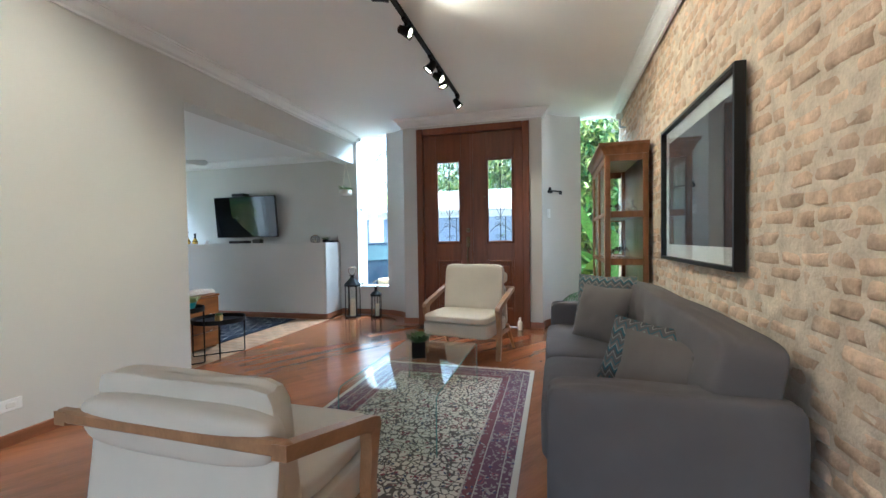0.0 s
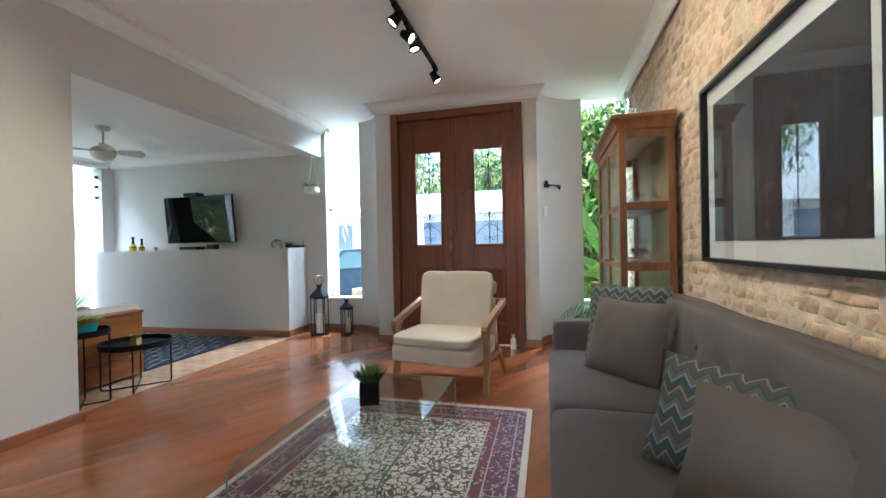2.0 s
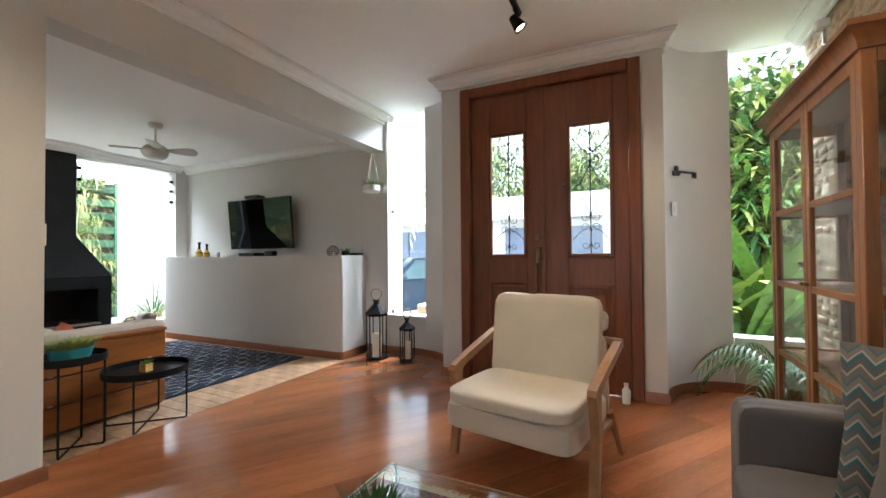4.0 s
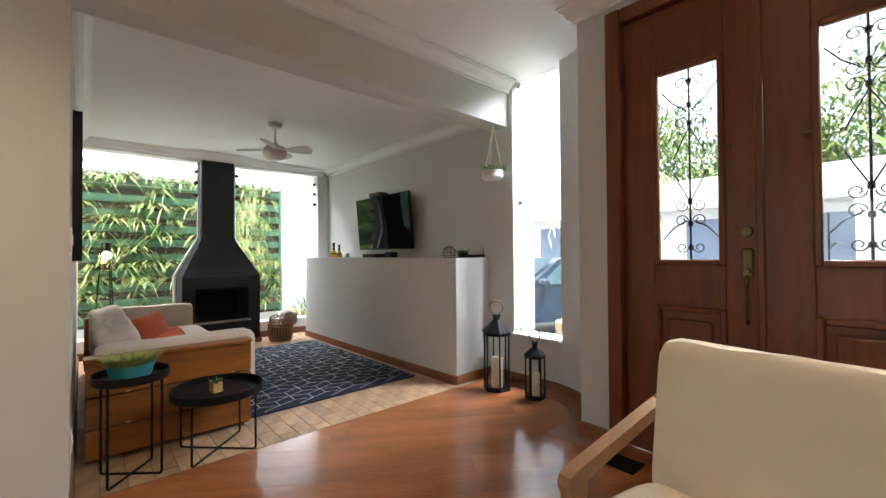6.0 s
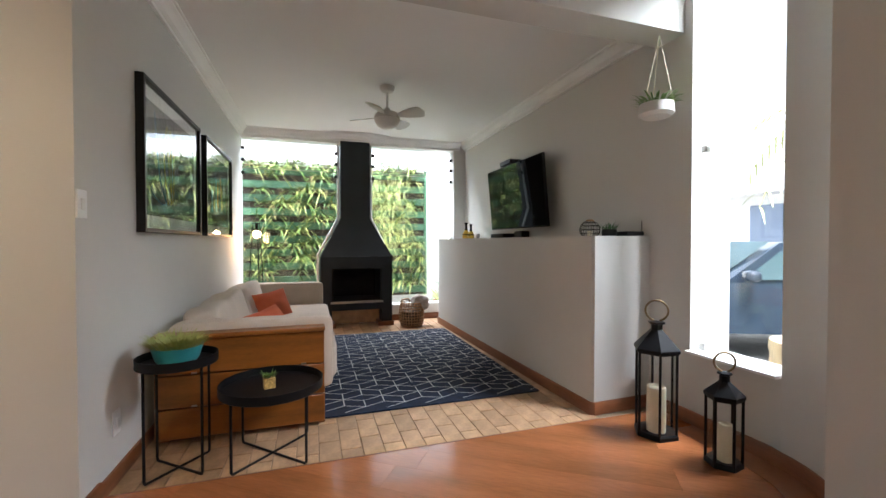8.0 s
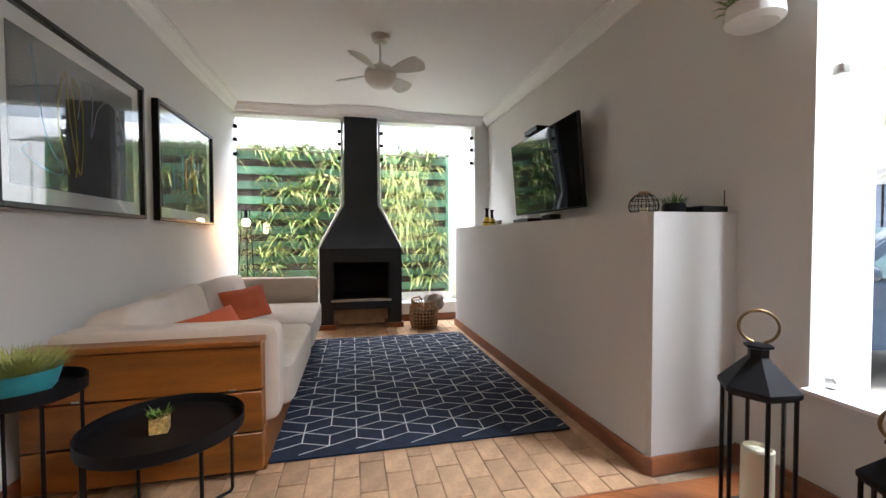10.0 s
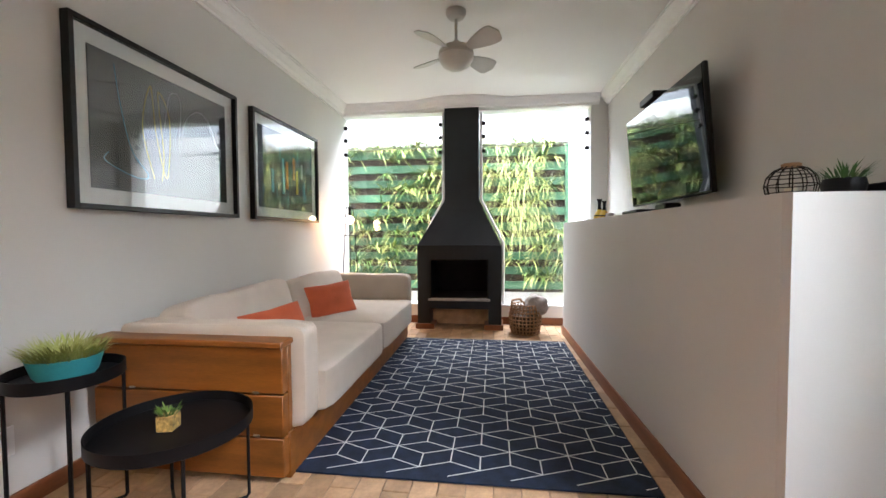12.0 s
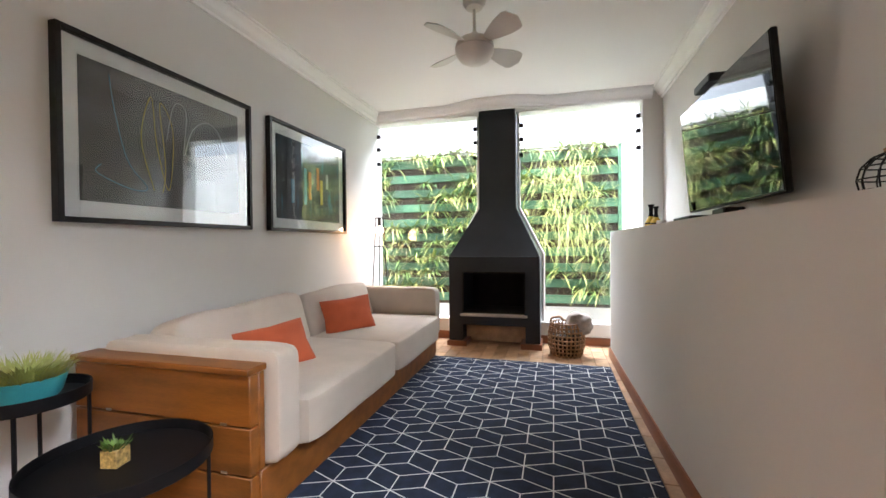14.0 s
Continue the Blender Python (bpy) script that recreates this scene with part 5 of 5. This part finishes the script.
for k in range(4):
    a = radians(47 + 94 * k)
    bm = bmesh.new()
    n = 10
    rows = []
    for j in range(n + 1):
        f = j / n
        x = 0.12 + 0.30 * f
        w = 0.022 + 0.05 * math.sin(min(1, f * 1.25) * math.pi / 2) if f < 0.8 else 0.072 * math.sqrt(max(0.0, 1 - ((f - 0.8) / 0.2) ** 2)) + 0.0008
        rows.append([bm.verts.new((x, s * w, -s * w * 0.35 + zz)) for s, zz in ((1, 0), (-1, 0), (-1, -0.007), (1, -0.007))])
    for p, q in zip(rows, rows[1:]):
        for j in range(4):
            bm.faces.new((p[j], p[(j + 1) % 4], q[(j + 1) % 4], q[j]))
    bm.faces.new(rows[0])
    bm.faces.new(rows[-1][::-1])
    part("blade", bm, FANM, fan, "", pose(0, 0, -0.295, 0, 0, math.degrees(a)))

# ---- outside ----
bm = bmesh.new()
bmesh.ops.create_grid(bm, x_segments=2, y_segments=2, size=400, matrix=Matrix.Translation((0, 0, -0.22)))
structure("ground", bm, PAVING)
sbox("garden_wall", (-9.75, -1.0, -0.22), (-9.55, 12.0, 2.95), OUTWALL)
sbox("garden_wall_side", (-9.55, 8.6, -0.22), (-5.2, 8.8, 2.4), OUTWALL)
gw = thing("green_wall", "vertical garden of green boards full of strap-leaved plants", "vertical garden")
GX = -9.36
boxpart("backing", (GX - 0.06, 2.2, 0.1), (GX - 0.03, 7.14, 2.58), SOIL, gw, 0)
rnd = random.Random(31)
for k in range(10):
    z = 0.22 + k * 0.25
    boxpart("slat", (GX - 0.028, 2.2, z - 0.065), (GX, 7.12, z + 0.065), BOARDGREEN, gw, 0.004)
boxpart("edge_board", (GX - 0.03, 7.10, 0.1), (GX + 0.02, 7.15, 2.6), BOARDGREEN, gw, 0.003)
for name, material, count, w, ln in (("leaves", LEAF, 2000, 0.028, 0.36), ("pale_leaves", LEAFPALE, 1800, 0.024, 0.36), ("dark_leaves", LEAFDARK, 650, 0.03, 0.32), ("dry_stems", STEMDRY, 1500, 0.007, 0.42)):
    bm = bmesh.new()
    for k in range(count):
        clump = int(170 * rnd.random() ** 1.15)
        cr = random.Random(clump * 7 + 1)
        y = cr.uniform(2.3, 7.05) + rnd.gauss(0, 0.05)
        z = 0.36 + cr.randrange(10) * 0.25 + rnd.gauss(0, 0.02)
        if z > 2.6:
            z = 2.58
        if k % 14 == 0:
            y, z = rnd.uniform(2.3, 7.0), 2.56
        blade(bm, (GX, y, z), rnd.choice((-1, 1)) * rnd.uniform(0.2, 1.5), ln * rnd.uniform(0.4, 1.25), w, rnd.uniform(0.1, 1.1), 4, rnd.uniform(0.1, 0.9))
    part(name, bm, material, gw)
bm = bmesh.new()
for k in range(500):
    y = 6.35 + rnd.gauss(0, 0.28)
    blade(bm, (GX + 0.02, min(7.0, y), rnd.uniform(1.0, 2.5)), rnd.uniform(-1.4, 1.4), rnd.uniform(0.25, 0.55), 0.007, rnd.uniform(0.9, 1.8), 4, rnd.uniform(0.3, 0.7))
part("hanging_grass", bm, LEAFPALE, gw, "fine hanging grass")


for y, z in ((4.75, 2.72), (6.25, 2.78)):
    fl2 = thing("flood_light", "small grey flood light on the white garden wall", "lamp", pose(-9.55, y, z))
    bm = bmesh.new()
    bbox(bm, (0.06, -0.09, -0.05), (0.13, 0.09, 0.06), 0.01)
    part("housing", bm, STEEL, fl2)
    bm = bmesh.new()
    pipe(bm, [(0, 0, -0.02), (0.05, 0, -0.08), (0.10, 0.0, -0.05)], 0.012)
    part("bracket", bm, BLACK, fl2)
conduit = thing("conduit", "thin grey cable conduit along the garden wall", "conduit")
bm = bmesh.new()
pipe(bm, [(-9.535, 3.6, 2.66), (-9.535, 7.45, 2.66), (-9.535, 7.45, 1.2)], 0.012)
part("tube", bm, STEEL, conduit)
globe = thing("wall_disc", "round pale disc with faint lines on the garden wall", "ornament", pose(-9.54, 6.55, 2.82))
bm = bmesh.new()
lathe(bm, [(0.0, 0.0), (0.18, 0.0), (0.19, 0.012), (0.18, 0.02), (0.0, 0.026)], n=32)
part("plate", bm, mat("grey_glaze", (0.42, 0.44, 0.45), 0.4, var=0.3, scale=8), globe, "", pose(0, 0, 0, 0, 90, 0))


def clump(name, label, at, count, length, width, material, seed, up=(0.6, 1.4), droop=(0.3, 1.1), category="plant", pot=True):
    c = thing(name, label, category, pose(*at))
    rnd = random.Random(seed)
    bm = bmesh.new()
    for k in range(count):
        a = rnd.uniform(0, 6.28)
        blade(bm, (0.05 * math.cos(a), 0.05 * math.sin(a), 0.2 if pot else 0), a, length * rnd.uniform(0.6, 1.2), width * rnd.uniform(0.7, 1.2), rnd.uniform(*droop), 6, rnd.uniform(*up))
    part("leaves", bm, material, c)
    if pot:
        bm = bmesh.new()
        lathe(bm, [(0.13, 0), (0.18, 0.26), (0.19, 0.28), (0.165, 0.28), (0.15, 0.24), (0, 0.24)], n=20)
        part("pot", bm, TERRA, c)
    return c


clump("garden_plant", "bright yellow green plant in a clay pot outside", (-8.75, 7.3, -0.22), 70, 0.5, 0.03, LEAFPALE, 2)
clump("garden_plant", "tall grey green shrub in a clay pot outside", (-9.2, 7.7, -0.22), 90, 0.9, 0.03, LEAFDARK, 3, (0.8, 1.5))
# plants by the side window
clump("broad_leaf_plant", "tall lush broad-leaved plant outside the window", (0.55, 9.0, -0.22), 46, 2.3, 0.34, LEAF, 11, (0.7, 1.5), (0.3, 1.0), pot=False)
clump("broad_leaf_plant", "tall lush broad-leaved plant outside the window", (1.3, 10.0, -0.22), 50, 3.0, 0.38, LEAF, 12, (0.7, 1.4), (0.3, 0.9), pot=False)
clump("broad_leaf_plant", "pale broad-leaved plant outside the window", (0.2, 9.8, -0.22), 40, 1.9, 0.24, LEAFPALE, 13, (0.6, 1.4), (0.4, 1.0), pot=False)


def palm(name, label, at, fronds, length, material, seed, trunk=0.0):
    p = thing(name, label, "palm", pose(*at))
    rnd = random.Random(seed)
    if trunk:
        bm = bmesh.new()
        rod(bm, (0, 0, 0), (0, 0, trunk), 0.07, 0.045, 10)
        part("trunk", bm, BARK, p)
    for k in range(fronds):
        a = 6.283 * k / fronds + rnd.uniform(-0.3, 0.3)
        ln, rise = length * rnd.uniform(0.8, 1.15), rnd.uniform(0.5, 1.3)
        bm = bmesh.new()
        last = None
        for j in range(15):
            f = j / 14
            q = Vector((math.cos(a) * ln * f * 0.75, math.sin(a) * ln * f * 0.75, trunk + ln * (rise * f - 1.15 * f * f)))
            if last is not None:
                rod(bm, last, q, 0.006, 0.004, 4)
                for s in (-1, 1):
                    blade(bm, q, a + s * 1.0, ln * 0.34 * (1 - 0.7 * abs(f - 0.4)), 0.026, 0.8, 3, 0.15)
            last = q
        part("frond", bm, material, p)


palm("palm", "feathery green palm outside the side window", (0.42, 8.15, -0.22), 11, 1.15, LEAF, 41, 0.25)
palm("indoor_palm", "small feathery palm in a pot beside the cabinet", (0.44, 6.80, 0.0), 9, 0.62, LEAFDARK, 43, 0.30)
palm("palm", "yellow green palm in front of the garage", (-3.55, 9.3, -0.22), 10, 1.3, LEAFPALE, 42, 2.3)
# street side: white wall, gate and trees
house = thing("garage_building", "low white building with blue grey doors across the yard", "building")
boxpart("wall", (-14, 14.0, -0.22), (1.2, 18, 2.15), OUTWALL, house, 0)
boxpart("fascia", (-14, 13.4, 2.15), (1.3, 18, 2.75), OUTWALL, house, 0.01, "white roof fascia")
for x in (-11.5, -9.6, -7.7, -5.8, -3.9, -2.3):
    d = boxpart("garage_door", (x, 13.96, -0.2), (x + 1.35, 13.995, 1.95), GATEBLUE, house, 0.003)
    boxpart("seam", (x + 0.66, 13.95, -0.2), (x + 0.69, 13.965, 1.95), BLACK, d, 0)
sbox("boundary_wall", (-1.2, 12.2, -0.22), (8, 12.4, 2.35), OUTWALL)


def tree(at, h, r, seed, label):
    t = thing("tree", label, "tree", pose(*at))
    rnd = random.Random(seed)
    bm = bmesh.new()
    rod(bm, (0, 0, 0), (0.1, 0, h * 0.55), 0.16, 0.10, 10)
    tips = []
    for k in range(9):
        a = rnd.uniform(0, 6.28)
        q = Vector((r * 0.7 * math.cos(a), r * 0.7 * math.sin(a), h * rnd.uniform(0.55, 1.0)))
        rod(bm, (0.08, 0, h * rnd.uniform(0.3, 0.55)), q, 0.06, 0.015, 6)
        tips.append(q)
    part("trunk", bm, BARK, t)
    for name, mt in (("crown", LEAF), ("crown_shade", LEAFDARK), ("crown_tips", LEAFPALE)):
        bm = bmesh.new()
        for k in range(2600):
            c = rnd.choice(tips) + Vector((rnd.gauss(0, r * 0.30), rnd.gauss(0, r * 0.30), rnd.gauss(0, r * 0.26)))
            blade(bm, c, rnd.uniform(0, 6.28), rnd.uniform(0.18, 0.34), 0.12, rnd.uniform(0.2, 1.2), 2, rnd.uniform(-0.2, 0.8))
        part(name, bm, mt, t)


for x, y, h, r, s in ((-5.0, 20, 5.6, 2.3, 1), (-1.4, 19.6, 5.2, 2.2, 2), (1.2, 18, 5.8, 2.5, 3), (2.2, 14.5, 4.8, 1.9, 4)):
    tree((x, y, -0.22), h, r, s, "leafy green tree behind the white wall")

tree((1.0, 11.0, -0.22), 3.6, 1.2, 6, "dense leafy shrub outside the side window")
tree((0.5, 10.6, -0.22), 2.1, 0.9, 7, "dense leafy shrub outside the side window")

# parked car
car = thing("car", "dark blue car parked in the yard", "car", pose(-5.0, 10.6, -0.22, 0, 0, 62))
CP = [(-2.0, 0.35), (-2.02, 0.62), (-1.9, 0.78), (-1.0, 0.92), (-0.35, 1.38), (0.9, 1.42), (1.65, 0.98), (2.0, 0.92), (2.05, 0.4)]
bm = bmesh.new()
sides = []
for y, k in ((-0.86, 1.0), (-0.80, 1.03), (0.80, 1.03), (0.86, 1.0)):
    sides.append([bm.verts.new((x * (0.99 if abs(y) > 0.82 else 1), y * (0.80 if z > 1.2 else 1.0), z * k if z < 1.2 else z)) for x, z in CP])
for a, b in zip(sides, sides[1:]):
    for k in range(len(CP)):
        j = (k + 1) % len(CP)
        bm.faces.new((a[k], a[j], b[j], b[k]))
bm.faces.new(sides[0])
bm.faces.new(sides[-1][::-1])
part("body", bm, CARPAINT, car)
for n, q in (("windscreen", [(-0.98, 0.96), (-0.40, 1.375)]), ("rear_window", [(0.98, 1.39), (1.6, 1.03)])):
    bm = bmesh.new()
    (x0, z0), (x1, z1) = q
    f = bm.faces.new([bm.verts.new(v) for v in ((x0, -0.70, z0 + 0.02), (x0, 0.70, z0 + 0.02), (x1, 0.60, z1 + 0.02), (x1, -0.60, z1 + 0.02))])
    bmesh.ops.solidify(bm, geom=[f], thickness=0.015)
    part(n, bm, CARGLASS, car)
for s in (-1, 1):
    bm = bmesh.new()
    f = bm.faces.new([bm.verts.new(v) for v in ((-0.8, s * 0.88, 0.97), (1.4, s * 0.88, 1.0), (0.85, s * 0.71, 1.34), (-0.3, s * 0.71, 1.33))])
    bmesh.ops.solidify(bm, geom=[f], thickness=0.02)
    part("side_window", bm, CARGLASS, car)
    bm = bmesh.new()
    cushion(bm, (-2.04, s * 0.62 - 0.16, 0.60), (-1.86, s * 0.62 + 0.16, 0.74), 3)
    part("headlight", bm, CERAMIC, car)
    bm = bmesh.new()
    cushion(bm, (-0.85, s * 0.98 - 0.10, 0.95), (-0.70, s * 0.98 + 0.10, 1.08), 3)
    part("mirror", bm, CARPAINT, car)
    for x in (-1.3, 1.3):
        bm = bmesh.new()
        rod(bm, (x, s * 0.70, 0.31), (x, s * 0.875, 0.31), 0.31, n=24)
        w = part("wheel", bm, RUBBER, car)
        bm = bmesh.new()
        rod(bm, (x, s * 0.8, 0.31), (x, s * 0.885, 0.31), 0.2, n=16)
        part("rim", bm, STEEL, w)
bin_ = thing("woven_planter", "pale ribbed planter standing outside the window", "planter", pose(-3.05, 7.95, -0.22))
bm = bmesh.new()
lathe(bm, [(0.2 + 0.03 * (k / 14) + 0.008 * (k % 2), 0.75 * k / 14) for k in range(15)] + [(0.2, 0.74), (0.0, 0.7)], n=24)
part("body", bm, mat("straw", (0.60, 0.45, 0.27), 0.8, var=0.2, scale=20), bin_)

# ---- floor planks ----
rnd = random.Random(5)
floor = tagged(new("floor"), "polished reddish brown wooden plank floor", "floor", kind="structure")


def clipped(poly, axis, limit, keep):
    """The part of a flat polygon on one side of an axis-parallel line."""
    out = []
    for k in range(len(poly)):
        p, q = poly[k - 1], poly[k]
        dp, dq = (p[axis] - limit) * keep, (q[axis] - limit) * keep
        if dp * dq < 0:
            f = dp / (dp - dq)
            out.append(tuple(p[i] + (q[i] - p[i]) * f for i in (0, 1)))
        if dq >= 0:
            out.append(q)
    return out


# boards laid aslant across the room
PLANK_TURN, PLANK_W = radians(55), 0.20
ux, uy = math.cos(PLANK_TURN), math.sin(PLANK_TURN)
for row in range(-40, 41):
    along = -8.0 - rnd.uniform(0, 2)
    while along < 8.0:
        ln = rnd.choice((1.8, 2.4, 3.0))
        g = 0.0004
        quad = []
        for u, v in ((along + g, row * PLANK_W + g), (along + ln - g, row * PLANK_W + g), (along + ln - g, (row + 1) * PLANK_W - g), (along + g, (row + 1) * PLANK_W - g)):
            quad.append((-1.4 + u * ux - v * uy, 2.3 + u * uy + v * ux))
        along += ln
        for axis, limit, keep in ((0, -3.565, 1), (0, XR + 0.02, -1), (1, YB, 1), (1, YF + 0.02, -1)):
            quad = clipped(quad, axis, limit, keep) if len(quad) > 2 else []
        if len(quad) < 3:
            continue
        c = Vector((sum(p[0] for p in quad) / len(quad), sum(p[1] for p in quad) / len(quad), 0))
        turn = Matrix.Rotation(PLANK_TURN - math.pi / 2, 4, "Z")
        back = turn.inverted()
        bm = bmesh.new()
        top = [bm.verts.new(back @ (Vector((x, y, 0)) - c)) for x, y in quad]
        low = [bm.verts.new(v.co - Vector((0, 0, 0.02))) for v in top]
        bm.faces.new(top)
        for k in range(len(top)):
            bm.faces.new((top[k - 1], low[k - 1], low[k], top[k]))
        o = new("plank", finish("plank", bm, FLOORWOOD, False))
        o.matrix_basis = Matrix.Translation(c) @ turn
        o.parent = floor
# darker border board that follows the curved wall by the door
bm = bmesh.new()
ribbon(bm, [(-2.07, 6.65)] + ARCL + [(-2.85, YF), (-3.30, YF)], [(0.02, -0.002), (0.17, -0.002), (0.17, 0.0025), (0.02, 0.0025)])
part("border_board", bm, TRIMWOOD, floor, "dark wooden border board")

# ---- clay tiles of the lounge ----
tiles = tagged(new("tile_floor"), "worn clay brick tile floor of the lounge", "floor", kind="structure")
variants = []
for k in range(6):
    bm = bmesh.new()
    bbox(bm, (0.002, 0.002, -0.02), (0.243, 0.118, 0), 0.003)
    for v in bm.verts:
        v.co += Vector((rnd.uniform(-1, 1) * 0.0012, rnd.uniform(-1, 1) * 0.0012, rnd.uniform(-1, 1) * 0.0008))
    variants.append(finish("tile", bm, TILE, False))
for i in range(17):
    for j in range(28):
        x0, y0 = -3.575 - 0.245 * (i + 1) + (0.12 if j % 2 else 0), YP + 0.12 * j
        if y0 > YF - 0.1 or x0 < XG - 0.1 or x0 + 0.243 > -3.566:
            if x0 + 0.243 <= -3.566 or y0 > YF - 0.1 or x0 > -3.7:
                continue
        hidden = NX0 + 0.05 < x0 and x0 + 0.243 < NX1 - 0.05 and NY0 + 0.05 < y0 < NY1 - 0.15
        if hidden or y0 > 6.75:
            continue
        if x0 + 0.243 > -3.566:
            continue
        o = new("tile", rnd.choice(variants))
        o.location = (x0, y0, LZ - 0.001)
        o.parent = tiles
for j in range(1, 28, 2):
    bm = bmesh.new()
    bbox(bm, (-3.698 + 0.002, YP + 0.12 * j + 0.002, LZ - 0.021), (-3.567, YP + 0.12 * j + 0.118, LZ - 0.001), 0.003)
    if YP + 0.12 * j < 6.7:
        part("tile", bm, TILE, tiles)
boxpart("threshold", (-3.575, YP, -0.02), (-3.5655, 6.74, 0.001), TRIMWOOD, floor, 0)

# ---- bricks ----
wall = tagged(new("wall_brick"), "rough wall of old bare bricks in sandy mortar", "wall", kind="structure")
BW, BH, GAP = 0.212, 0.062, 0.012

BRICK_LONG = (1.0, 0.62, 0.92, 0.5, 1.08, 0.8, 0.7)


def brick_mesh(k):
    r = random.Random(100 + k)
    bm = bmesh.new()
    w, h = (BW * BRICK_LONG[k % len(BRICK_LONG)] - r.uniform(0.002, 0.012)) / 2, (BH - r.uniform(0.0, 0.010)) / 2
    d = r.uniform(-0.004, 0.006)
    back, edge, face = [], [], []
    for j in range(8):
        a = [(-1, -1), (0, -1), (1, -1), (1, 0), (1, 1), (0, 1), (-1, 1), (-1, 0)][j]
        jy, jz = r.uniform(-0.012, 0.012), r.uniform(-0.007, 0.007)
        round_off = 0.93 if j % 2 == 0 else 1.0
        py, pz = a[0] * w * round_off + jy, a[1] * h * round_off + jz
        back.append(bm.verts.new((0.022, py, pz)))
        edge.append(bm.verts.new((0.006 + r.uniform(-0.002, 0.002), py * 0.985, pz * 0.95)))
        face.append(bm.verts.new((-d + r.uniform(-0.002, 0.002), py * 0.88, pz * 0.66)))
    c = bm.verts.new((-d + r.uniform(-0.003, 0.002), r.uniform(-0.02, 0.02), 0))
    for j in range(8):
        i = (j + 1) % 8
        bm.faces.new((back[j], back[i], edge[i], edge[j]))
        bm.faces.new((edge[j], edge[i], face[i], face[j]))
        bm.faces.new((face[j], face[i], c))
    me = finish("brick", bm, BRICK, False)
    me.shade_smooth()
    return me


BRICKS = [brick_mesh(k) for k in range(26)]
far_v, far_f = [], []
rnd = random.Random(77)
coords = []
for me in BRICKS:
    coords.append(([v.co.copy() for v in me.vertices], [tuple(p.vertices) for p in me.polygons]))
for row in range(int(H1 / (BH + GAP)) + 1):
    z = 0.034 + row * (BH + GAP)
    if z > H1 - 0.05:
        break
    y = YB + (0.5 if row % 2 else 0.0) * (BW + GAP) + rnd.uniform(-0.03, 0.03)
    while y < 7.2:
        k = rnd.randrange(len(BRICKS))
        room = BW * BRICK_LONG[k % len(BRICK_LONG)] + GAP
        at = Vector((XR, min(y + room / 2, 7.09), z + rnd.uniform(-0.010, 0.010)))
        near = 3.0 < y < 4.6 and 0.75 < z < 2.9
        if near:
            o = new("brick", BRICKS[k])
            o.location = at
            o.parent = wall
        else:
            s = len(far_v)
            far_v += [tuple(p + at) for p in coords[k][0]]
            far_f += [tuple(i + s for i in f) for f in coords[k][1]]
        y += room + rnd.uniform(-0.006, 0.010)
me = bpy.data.meshes.new("brickwork")
me.from_pydata(far_v, [], far_f)
me.shade_smooth()
FARBRICK = BRICK.copy()
FARBRICK.name = "old_brick_joined"
nt = FARBRICK.node_tree
info = [q for q in nt.nodes if q.type == "OBJECT_INFO"][0]
geo = nt.nodes.new("ShaderNodeNewGeometry")
link = info.outputs["Random"].links[0]
nt.links.new(geo.outputs["Random Per Island"], link.to_socket)
me.materials.append(FARBRICK)
rest = new("brickwork", me)
rest.parent = wall
tagged(rest, kind="stuff")
